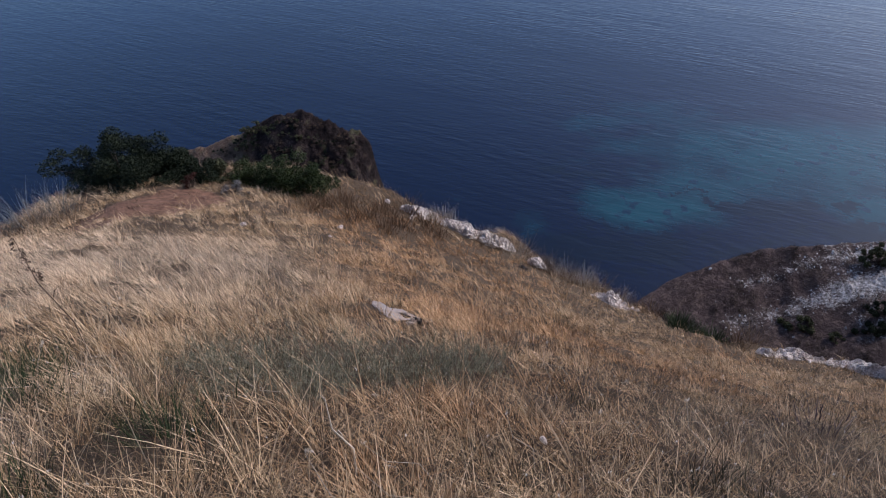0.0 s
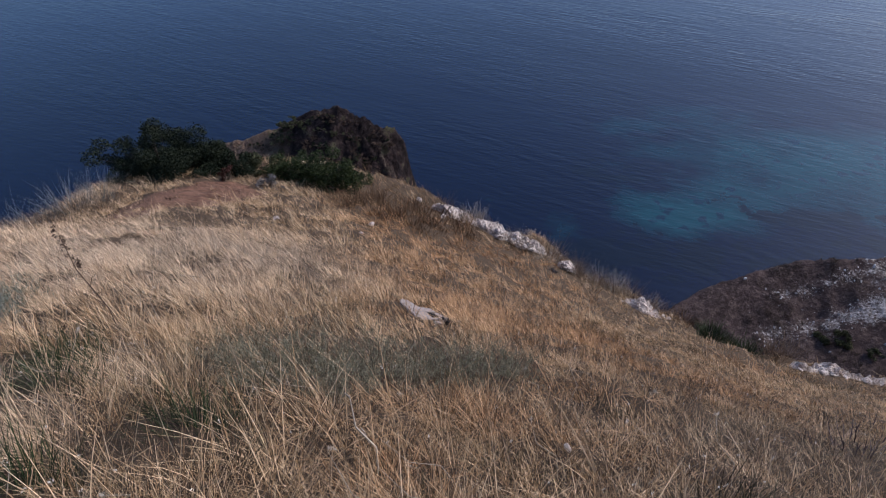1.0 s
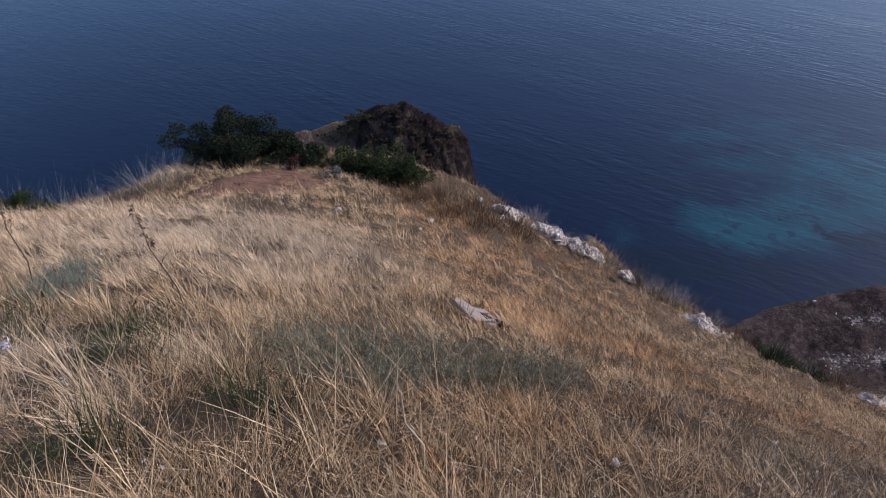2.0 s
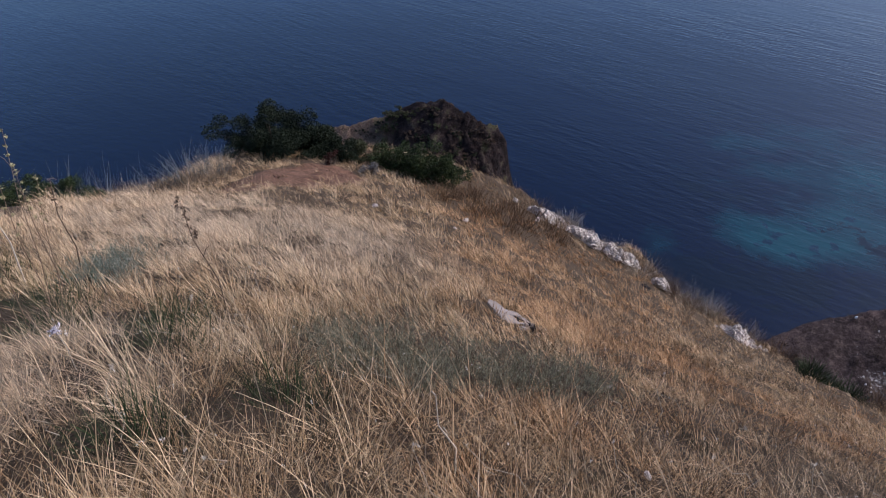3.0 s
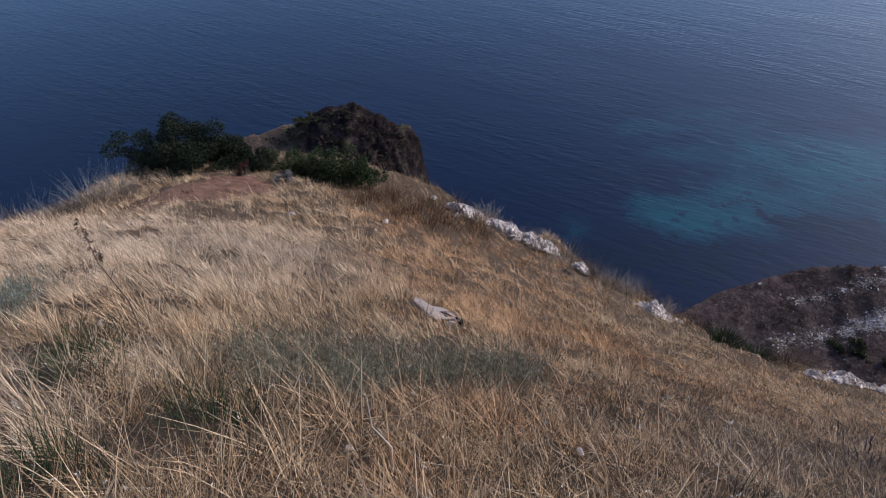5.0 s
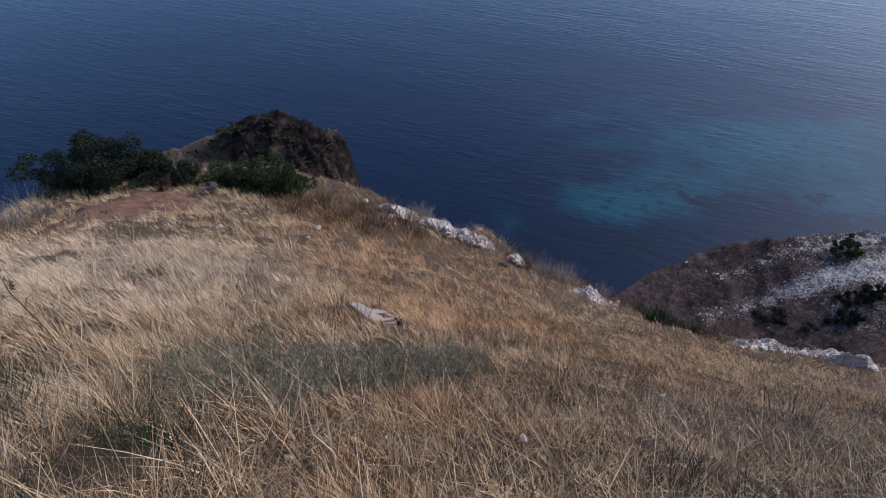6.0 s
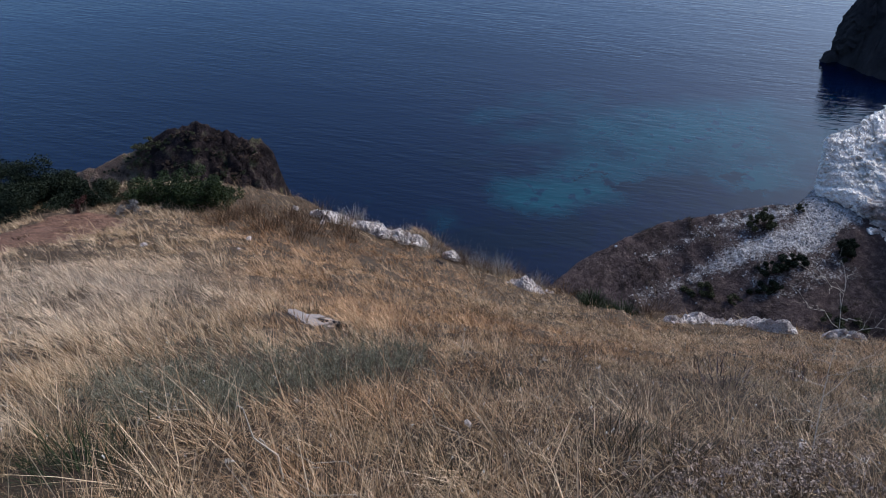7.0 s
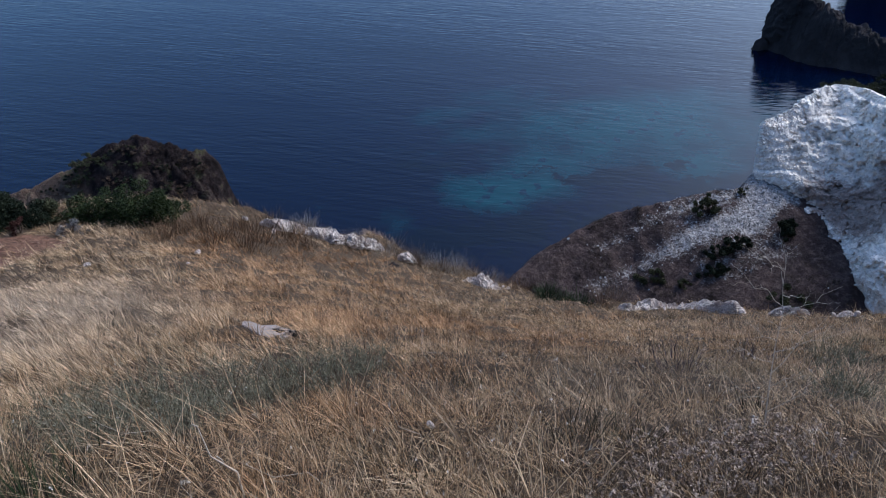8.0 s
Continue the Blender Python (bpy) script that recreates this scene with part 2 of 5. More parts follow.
def hill(x, y):
    """Height of the grassy hillside above the sea (before the edge breaks off)."""
    x, y = np.asarray(x, float), np.asarray(y, float)
    xx, yy = np.clip(x, -13, 13), np.clip(y, -3, 20)
    c = HILL
    z = c[0] + c[1] * xx + c[2] * yy + c[3] * xx ** 2 + c[4] * xx * yy + c[5] * yy ** 2 + c[6] * yy ** 3 + c[7] * xx * yy ** 2 + c[8] * xx ** 2 * yy + c[9] * xx ** 3
    sag = 0.8 * np.exp(-((xx + 9.7) / 1.9) ** 2 - ((yy - 11.2) / 2.6) ** 2)
    return EYE_Z + z - sag + np.clip(-3 - y, 0, None) * 0.22


# the brink of the hillside in plan, from the west round the seaward point to the east
BRINK = np.array([(-40, -30), (-22, -6), (-14.5, 4), (-12.0, 7.3), (-11.0, 9.6), (-10.6, 12.0), (-10.0, 14.6), (-8.8, 16.6), (-6.5, 17.8), (-4.0, 18.6),
                  (-1.9, 18.3), (-0.9, 17.1), (0.8, 17.1), (2.3, 16.6), (2.9, 15.6), (4.3, 14.5), (5.5, 13.8), (6.2, 12.0), (7.0, 11.4),
                  (9.0, 11.9), (10.6, 11.6), (11.5, 10.0), (12.3, 8.6), (13.2, 6.5), (16, 2), (22, -8), (40, -30)], float)


def brink(x, y):
    """Signed distance to the brink (positive outside) and the nearest brink point."""
    p = np.column_stack([np.ravel(x), np.ravel(y)])
    best, near = np.full(len(p), 1e9), np.zeros_like(p)
    for a, b in zip(BRINK[:-1], BRINK[1:]):
        d = b - a
        t = np.clip(((p - a) @ d) / (d @ d), 0, 1)
        q = a + t[:, None] * d
        r = np.hypot(*(p - q).T)
        m = r < best
        best[m], near[m] = r[m], q[m]
    inside = np.zeros(len(p), bool)
    ring = np.vstack([BRINK, BRINK[:1]])
    for (x0, y0), (x1, y1) in zip(ring[:-1], ring[1:]):
        c = (y0 > p[:, 1]) != (y1 > p[:, 1])
        with np.errstate(divide="ignore", invalid="ignore"):
            inside ^= c & (p[:, 0] < (x1 - x0) * (p[:, 1] - y0) / (y1 - y0 + 1e-12) + x0)
    return np.where(inside, -best, best), near


def ground_z(x, y):
    """Height of the built ground, with its unevenness and the broken brink."""
    x, y = np.ravel(x).astype(float), np.ravel(y).astype(float)
    p = np.column_stack([x, y])
    s, near = brink(x, y)
    s = s + (fbm(p, 0.9, 3, 3) - 0.5) * 0.7
    rough = (fbm(p, 0.8, 4, 11) - 0.5) * 0.28 + (vnoise(p, 3.5, 5) - 0.5) * 0.06
    inner = hill(x, y) + rough
    lip = hill(near[:, 0], near[:, 1]) + rough
    out = np.clip(s, 0, None)
    drop = 0.6 * np.clip(out, 0, 0.4) + 3.4 * np.clip(out - 0.4, 0, None) * (0.75 + 0.5 * fbm(p, 0.35, 3, 21))
    z = np.where(s <= 0, inner, lip - drop)
    return np.maximum(z, -3.0), s


def axis_steps(*spans):
    return np.concatenate([np.arange(a, b, h) for a, b, h in spans])


PATH_LINE = (-8.1, 9.8, -6.4, 14.0)


def path_mask(x, y):
    """The trodden bare strip along the seaward terrace."""
    x, y = np.asarray(x, float), np.asarray(y, float)
    ax, ay, bx, by = PATH_LINE
    t = np.clip(((x - ax) * (bx - ax) + (y - ay) * (by - ay)) / ((bx - ax) ** 2 + (by - ay) ** 2), 0, 1)
    d = np.hypot(x - ax - t * (bx - ax), y - ay - t * (by - ay))
    return smooth(1.25, 0.5, d)


def build_ground():
    xs = axis_steps((-60, -16, 1.0), (-16, 16, 0.14), (16, 60.1, 1.0))
    ys = axis_steps((-40, -1.5, 0.8), (-1.5, 21, 0.14), (21, 40.1, 0.8))
    gx, gy = np.meshgrid(xs, ys, indexing="ij")
    z, s = ground_z(gx, gy)
    path = path_mask(gx.ravel(), gy.ravel())
    me = mesh_of("ground", np.column_stack([gx.ravel(), gy.ravel(), z - 0.05 * path]), grid_faces(len(xs), len(ys)), SOIL, True,
                 {"path": path, "cliff": smooth(0.2, 0.9, s), "thatch": smooth(3.5, 8.0, gy.ravel()) * 0.45})
    return tagged(new("ground", me), "steep dry hillside above the sea with a bare reddish path", "hillside", kind="structure")


build_ground()


# ---- the sea ----
def build_sea():
    xs = axis_steps((-3500, -200, 150), (-200, 260, 4), (260, 3600, 150))
    ys = axis_steps((-3500, -40, 150), (-40, 260, 4), (260, 4200, 150))
    gx, gy = np.meshgrid(xs, ys, indexing="ij")
    x, y = gx.ravel(), gy.ravel()
    shoal = np.zeros(len(x))
    for cx, cy, rx, ry, turn, power in ((68, 104, 33, 14, -8, 0.80), (33, 88.5, 12, 5.5, -6, 0.95), (50, 97, 20, 8, 6, 0.72), (70, 88, 12, 7, -25, 0.78), (15, 86, 6, 4, 0, 0.42), (40, 118, 26, 12, 6, 0.38), (14, 79, 5, 3, 20, 0.36)):
        c, sn = math.cos(radians(turn)), math.sin(radians(turn))
        u, v = ((x - cx) * c + (y - cy) * sn) / rx, (-(x - cx) * sn + (y - cy) * c) / ry
        shoal = np.maximum(shoal, power * np.exp(-0.9 * (u * u + v * v)))
    weed = np.zeros(len(x))
    # the blob at (95, 92) is no weed: it darkens water as the stack's reflection
    for cx, cy, rx, ry, power in ((54, 86.5, 15, 3.6, 0.85), (24, 101, 10, 6, 0.6), (24, 77, 26, 6, 0.78), (66, 79.5, 16, 3.5, 0.75), (95, 92, 9, 9, 0.8), (42, 93, 6, 2.2, 0.55)):
        weed = np.maximum(weed, power * np.exp(-((x - cx) / rx) ** 2 - ((y - cy) / ry) ** 2))
    me = mesh_of("water", np.column_stack([x, y, np.zeros(len(x))]), grid_faces(len(xs), len(ys)), SEA, True, {"shoal": shoal, "weed": weed})
    return tagged(new("water", me), "dark blue rippled sea with turquoise shallows over sand and weed", "sea", kind="structure")


build_sea()


# ---- the headland beyond the saddle ----
def build_headland():
    xs, ys = axis_steps((-34, -20, 0.5), (-20, 0, 0.12), (0, 10.1, 0.5)), axis_steps((16, 26, 0.4), (26, 42, 0.14), (42, 62.1, 0.5))
    gx, gy = np.meshgrid(xs, ys, indexing="ij")
    x, y = gx.ravel(), gy.ravel()
    p = np.column_stack([x, y])
    n1, n2 = fbm(p, 0.35, 5, 31) - 0.5, fbm(p, 1.2, 4, 41) - 0.5
    crest = np.interp(x, (-26, -18, -16.7, -15.4, -13.1, -11.9, -11.2, -9.6, -8.0, -6.9, -5.0, -4.4, -4.1), (-24, -20.5, -19.6, -18.7, -18.1, -17.8, -17.3, -16.6, -16.2, -16.9, -17.5, -18.4, -19.4))
    front = np.clip(35.2 - y, 0, None)
    back = np.clip(y - 35.2, 0, None)
    crag = 0.10 - np.abs(fbm(p * (1.0, 0.6), 0.9, 4, 47) - 0.5)
    z = EYE_Z + crest - 0.25 - 0.62 * front ** 1.08 - 1.6 * back + n1 * 0.5 + n2 * 0.35 + (fbm(p, 2.2, 4, 43, 0.7) - 0.5) * (0.4 + 0.9 * smooth(-9, -6, x)) + crag * (0.4 + 2.0 * smooth(-8.5, -6, x)) * smooth(0.0, 1.5, front)
    east = x + 4.3 + 0.05 * (y - 35) + n1 * 1.2
    z = z - 4.5 * np.clip(east, 0, None)
    west = -16.5 - 0.5 * (35 - y) - x + n1 * 2
    z = z - 1.4 * np.clip(west, 0, None)
    z = np.maximum(z, -3)
    v = np.column_stack([x + n2 * 0.5, y + n1 * 0.5, z])
    me = mesh_of("headland", v, grid_faces(len(xs), len(ys)), HEADROCK, True, {"bare": smooth(-9.6, -12.4, x) * smooth(-1, 0.6, n2 + 0.3)})
    return tagged(new("headland", me), "rugged brown rock headland dropping sheer to the sea", "headland", kind="structure")


build_headland()


# ---- the gully slope and the white cliff east of it ----
def gully_z(x, y):
    """Slope that faces the hillside, rising to a rounded rim over the sea."""
    x, y = np.ravel(x).astype(float), np.ravel(y).astype(float)
    p = np.column_stack([x, y])
    rim = np.interp(x, (4, 8.5, 9.1, 10.6, 12.8, 16.1, 19.2, 22.6, 26, 40), (21.0, 22.5, 22.7, 23.5, 24.3, 24.9, 24.7, 24.3, 26, 30))
    n1, n2 = fbm(p, 0.4, 5, 51) - 0.5, fbm(p, 1.8, 4, 61) - 0.5
    slope = -26.22 + 0.1195 * x + 0.1995 * np.minimum(y, rim)
    hollow = 0.5 * smooth(0, 3, rim - y) * smooth(20, 15, x)
    out = np.clip(y - rim + n1 * 1.0, 0, None)
    west = np.clip(8.6 - x, 0, None)
    return EYE_Z + slope - hollow - 2.6 * out - 1.6 * west + n1 * 0.7 + n2 * 0.3, n1, n2


def scree_mask(x, y):
    """Pale scree: a thin run under the rim, a broad one below it, and a fan at the cliff's foot."""
    def run(line, wide):
        best = np.full(np.shape(x), 1e9)
        for (ax, ay), (bx, by) in zip(line[:-1], line[1:]):
            t = np.clip(((x - ax) * (bx - ax) + (y - ay) * (by - ay)) / ((bx - ax) ** 2 + (by - ay) ** 2), 0, 1)
            best = np.minimum(best, np.hypot(x - ax - t * (bx - ax), y - ay - t * (by - ay)))
        return np.exp(-(best / wide) ** 2)

    rim_run = (0.45 + 0.2 * smooth(15.0, 21.0, x)) * run(((23.0, 24.0), (19.7, 24.0), (17.0, 23.7), (13.8, 23.2)), 0.5)
    broad = (0.46 + 0.44 * smooth(14.5, 20.5, x)) * run(((24.4, 23.0), (20.9, 22.3), (18.3, 22.0), (16.2, 21.8), (13.2, 21.3)), 0.8)
    fan = 1.0 * run(((23.8, 24.4), (22.9, 22.9), (21.4, 22.0)), 1.1)
    mottle = 0.44 * smooth(16.5, 18.5, x) * smooth(18.6, 19.8, y) * smooth(23.4, 22.3, x)
    return np.clip(np.maximum(np.maximum(np.maximum(rim_run, broad), fan), mottle), 0, 1)


def build_gully():
    xs, ys = axis_steps((-2, 5, 0.5), (5, 30, 0.13), (30, 60.1, 1.0)), axis_steps((0, 13, 0.5), (13, 28, 0.13), (28, 50.1, 0.6))
    gx, gy = np.meshgrid(xs, ys, indexing="ij")
    x, y = gx.ravel(), gy.ravel()
    z, n1, n2 = gully_z(x, y)
    scree = scree_mask(x, y)
    me = mesh_of("gully", np.column_stack([x, y, np.maximum(z, -3)]), grid_faces(len(xs), len(ys)), SCREE, True, {"scree": np.clip(scree, 0, 1)})
    return tagged(new("gully", me), "eroded brown gully slope streaked with pale scree", "slope", kind="structure")


build_gully()


def build_white_cliff():
    """A crumbling face between its foot line and its brow line, closed at the back."""
    foot = np.array([(27.5, 29.0, -24), (23.8, 25.0, -19.3), (24.2, 23.5, -19.1), (24.6, 22.3, -19.1), (24.8, 20.6, -19.5), (24.5, 18.8, -19.9), (24.0, 17.0, -20.3), (23.9, 16.0, -20.5), (23.6, 14, -20.8), (23, 8, -20.5)], float)
    brow = np.array([(30.0, 31.0, -23.0), (24.0, 25.9, -16.0), (25.9, 26.3, -15.7), (28.6, 27.5, -15.4), (30.0, 27.8, -15.4), (30.3, 26.2, -15.0), (29.6, 24.1, -14.6), (28.8, 20.5, -13.6), (28, 16, -12.5), (27, 8, -11)], float)
    nu, nv = 420, 180
    s = np.linspace(0, len(foot) - 1, nu)
    f = np.column_stack([np.interp(s, np.arange(len(foot)), foot[:, k]) for k in range(3)])
    b = np.column_stack([np.interp(s, np.arange(len(brow)), brow[:, k]) for k in range(3)])
    for a in (f, b):
        for _ in range(30):
            a[1:-1] = (a[:-2] + 2 * a[1:-1] + a[2:]) / 4
    t = np.linspace(0, 1, nv)
    face = np.clip(t / 0.8, 0, 1)
    # the face is steep below and leans back above; past the brow a flat top runs inland
    lean = face ** 1.5
    pts = np.zeros((nu, nv, 3))
    pts[..., :2] = f[:, None, :2] + (b - f)[:, None, :2] * lean[None, :, None]
    pts[..., 2] = f[:, None, 2] + (b - f)[:, None, 2] * face[None, :]
    belly = (0.55 * np.sin(math.pi * np.clip(face * 1.6, 0, 1)))[None, :] * smooth(2.0, 3.2, s)[:, None]
    pts[..., 0] -= belly
    pts[..., 1] -= 0.5 * belly
    over = np.clip((t - 0.8) / 0.2, 0, 1)
    pts[..., 0] += (over * 12)[None, :]
    pts[..., 1] += (over * 4)[None, :]
    pts[..., 2] += (0.1 * over - 14.0 * over ** 1.4)[None, :]
    low = np.clip(0.06 - t, 0, None)
    pts[..., 2] -= (low * 50)[None, :]
    flat = pts.reshape(-1, 3)
    q = flat + 100
    bed = q[:, 2] + 0.16 * q[:, 1] + 0.9 * fbm(q, 0.4, 3, 85)
    wave = (bed * 0.9) % 1.0
    ledges = (smooth(0.0, 0.75, wave) - smooth(0.86, 1.0, wave)) * smooth(0.42, 0.58, fbm(q, 0.5, 2, 87)) * 0.32 + (np.abs((bed * 2.6 + 1.5 * fbm(q, 0.8, 2, 89)) % 1.0 - 0.5) - 0.25) * 0.22
    pits = np.clip(fbm(q, 2.2, 3, 77, 0.6) - 0.60, 0, None) * -2.2
    brown = 0.95 * np.exp(-((q[:, 1] - 120.4) / 2.3) ** 2 - ((q[:, 2] - 81.75) / 0.75) ** 2) + 0.62 * np.exp(-((q[:, 1] - 119.0) / 2.8) ** 2 - ((q[:, 2] - 83.7) / 1.6) ** 2) + 0.3 * np.exp(-((q[:, 1] - 123.0) / 1.2) ** 2 - ((q[:, 2] - 82.3) / 1.0) ** 2)
    hollow = np.clip(brown, 0, 1)
    brown = brown + 0.5 * np.exp(-((q[:, 1] - 118.5) / 3.2) ** 2 - ((q[:, 2] - 83.9) / 1.7) ** 2)
    crack = 0.14 * np.clip(0.035 - np.abs(fbm(q * (1, 1, 0.45), 0.9, 3, 79) - 0.5), 0, None) / 0.035
    lobe = np.exp(-((q[:, 1] - 116.4) / 1.5) ** 2 - ((q[:, 2] - 81.0) / 1.3) ** 2)
    d = (fbm(q, 0.35, 3, 71) - 0.5) * 1.3 + ledges - 0.1 + pits + (fbm(q, 0.9, 3, 75, 0.5) - 0.5) * 0.45 + (fbm(q * (1, 1, 1.4), 3.2, 3, 9, 0.6) - 0.5) * 0.30 + (fbm(q, 8.0, 2, 19, 0.7) - 0.5) * 0.16 - 0.75 * hollow + 0.6 * lobe - crack
    d *= np.tile(np.where(over > 0, 0.4, 1.0), nu)
    nrm = np.array((-0.75, -0.45, 0.45))
    flat = flat + d[:, None] * nrm + (0, 0, EYE_Z)
    me = mesh_of("white_cliff", flat, grid_faces(nu, nv), LIMESTONE, False, {"earthy": np.clip(brown, 0, 1)})
    # loose chunks clinging to the face
    rng = np.random.default_rng(88)
    grid = flat.reshape(nu, nv, 3)
    m = 9000
    i, j = rng.integers(40, nu - 60, m), (rng.uniform(0.04, 0.84, m) * nv).astype(int)
    c = grid[i, j]
    unit = np.array([(1, 0, -0.3), (-0.5, 0.9, -0.3), (-0.5, -0.9, -0.3), (0.1, 0.1, 0.75), (0.6, 0.5, 0.4), (-0.7, 0.1, 0.45)])
    tri = np.array([(0, 1, 4), (4, 1, 3), (1, 5, 3), (1, 2, 5), (5, 2, 3), (2, 0, 3), (0, 4, 3), (0, 2, 1)])
    size = 0.025 + 0.11 * rng.uniform(size=m) ** 4
    shape = unit[None] * rng.uniform(0.5, 1.4, (m, 6, 3)) * (1.2, 1.2, 0.8)
    a = rng.uniform(0, 6.28, m)
    ca, sa = np.cos(a)[:, None], np.sin(a)[:, None]
    v = np.stack([shape[..., 0] * ca - shape[..., 1] * sa, shape[..., 0] * sa + shape[..., 1] * ca, shape[..., 2]], -1) * size[:, None, None] + c[:, None]
    chunks = mesh_of("cliff_rubble", v.reshape(-1, 3), (np.arange(m)[:, None, None] * 6 + tri).reshape(-1, 3), LIMESTONE, False, {"earthy": np.repeat(np.clip(brown, 0, 1)[i * nv + j], 6)})
    tagged(new("cliff_rubble", chunks), "crumbled white limestone chunks clinging to the cliff", "rubble", kind="stuff")
    return tagged(new("white_cliff", me), "crumbling white limestone cliff face above the gully", "cliff", kind="structure")


build_white_cliff()


# ---- sea stack and the dark cliff behind it ----
def rock_mass(name, at, size, seed, material, label, category, lumps=0.5, sharp=1.6, nu=150, nv=70, kind=""):
    """A tall broken rock: a polar shell with ledges and a ragged crown."""
    a = np.linspace(0, 2 * math.pi, nu, endpoint=False)
    t = np.linspace(0, 1, nv)
    A, T = np.meshgrid(a, t, indexing="ij")
    prof = np.clip(1 - T ** sharp, 0, 1) ** 0.5
    dirs = np.stack([np.cos(A), np.sin(A)], -1)
    p = np.stack([dirs[..., 0] * 2, dirs[..., 1] * 2, T * 3], -1).reshape(-1, 3) + seed * 13.7
    r = prof.ravel() * (1 + lumps * 2 * (fbm(p, 0.7, 5, seed) - 0.5) + 0.25 * (fbm(p * (1, 1, 3), 2.5, 3, seed + 3) - 0.5))
    z = T.ravel() * (1 + 0.5 * (fbm(p, 0.5, 3, seed + 9) - 0.5))
    v = np.column_stack([dirs[..., 0].ravel() * r * size[0], dirs[..., 1].ravel() * r * size[1], z * size[2]])
    ob = new(name, mesh_of(name, v, grid_faces(nu, nv, True), material, True))
    ob.location = at
    return tagged(ob, label, category, kind=kind)


def rock_ridge(line, seed, label):
    """A broken ridge along a crest line of (x, y, height): a craggy front slope and a steep back."""
    line = np.array(line, float)
    nu, nv = 220, 120
    s = np.linspace(0, len(line) - 1, nu)
    c = np.column_stack([np.interp(s, np.arange(len(line)), line[:, k]) for k in range(3)])
    across = np.array((-0.86, -0.51))
    w = np.linspace(-8, 11, nv)
    xy = c[:, None, :2] + w[None, :, None] * across
    q = np.column_stack([xy.reshape(-1, 2), np.zeros(nu * nv)])
    fall = np.where(w > 0, 1 - smooth(0, 1, (w - 0.5) / 9.0) * 1.25, 1 - (np.abs(w) / 5.5) ** 1.6)
    ends = smooth(0, 0.5, s)
    z = c[:, 2:] * np.clip(fall, -0.4, 1)[None, :]
    crag = 0.28 - np.abs(fbm(q, 0.22, 5, seed, 0.6) - 0.5) * 1.6
    cut = np.floor(fbm(q, 0.16, 4, seed + 4, 0.6) * 10) / 10
    z = z.ravel() + (crag * 3.0 + (cut - 0.5) * 4.0 + (fbm(q, 0.9, 3, seed + 8) - 0.5) * 1.4) * np.clip(z.ravel() / 5, 0.35, 1)
    z = z * np.repeat(0.55 + 0.45 * ends, nv) - 0.4
    push = (fbm(q, 0.3, 4, seed + 12) - 0.5) * 3.0
    v = np.column_stack([q[:, 0] + push, q[:, 1] + push[::-1], z])
    ob = new("sea_rock", mesh_of("sea_rock", v, grid_faces(nu, nv), STACKROCK, True))
    return tagged(ob, label, "rock")


rock_mass("sea_rock", (122.2, 132.2, -2), (5.6, 5.4, 15.6), 4, STACKROCK, "dark jagged rock stack rising from the sea", "rock", 0.4, 4.0, 190, 110)
rock_mass("sea_rock", (114.6, 131.6, -1.0), (2.4, 1.5, 3.6), 5, STACKROCK, "small dark rock spur at the foot of the stack", "rock", 0.6, 1.6, 80, 40)
rock_ridge([(121.8, 133.0, 13.0), (122.3, 129.0, 12.6), (123.4, 125.4, 11.6), (125.5, 121.8, 11.4), (128.5, 118.5, 9.2), (131.5, 115.2, 6.6), (135.0, 112.0, 6.0), (139, 106, 6.0), (144, 98, 5)], 23, "dark broken rock ridge joined to a stack in the sea")
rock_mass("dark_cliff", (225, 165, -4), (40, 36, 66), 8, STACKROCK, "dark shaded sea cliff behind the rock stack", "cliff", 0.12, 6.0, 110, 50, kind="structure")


# ---- vegetation builders ----
def strokes(root, length, heading, lean, curve, width, rng, segs=3, turn=None):
    """Tapered blades as strips. All arguments are arrays, one entry a blade. Returns verts and quad faces (the tip quad is pinched)."""
    n = len(root)
    t = np.linspace(0, 1, segs + 1)
    taper = np.array([1.0, 0.85, 0.55, 0.12]) if segs == 3 else np.linspace(1, 0.12, segs + 1)
    hx, hy = np.cos(heading), np.sin(heading)
    out = np.sin(lean)[:, None] * t + curve[:, None] * t ** 2
    up = np.cos(lean)[:, None] * t - 0.45 * np.abs(curve)[:, None] * t ** 2
    mid = np.stack([root[:, :1] + length[:, None] * out * hx[:, None], root[:, 1:2] + length[:, None] * out * hy[:, None], root[:, 2:] + length[:, None] * up], -1)
    a = rng.uniform(0, math.pi, n) if turn is None else turn
    side = np.column_stack([np.cos(a), np.sin(a), np.zeros(n)])[:, None, :] * (width[:, None] * taper[None, :] * 0.5)[..., None]
    v = np.stack([mid - side, mid + side], 2).reshape(-1, 3)
    k = (np.arange(n) * 2 * (segs + 1))[:, None, None] + (np.arange(segs) * 2)[None, :, None] + np.array([0, 1, 3, 2])
    return v, k.reshape(-1, 4)


def joined(pieces):
    vs, fs, n = [], [], 0
    for v, f in pieces:
        vs.append(v), fs.append(f + n)
        n += len(v)
    return np.vstack(vs), np.vstack(fs)


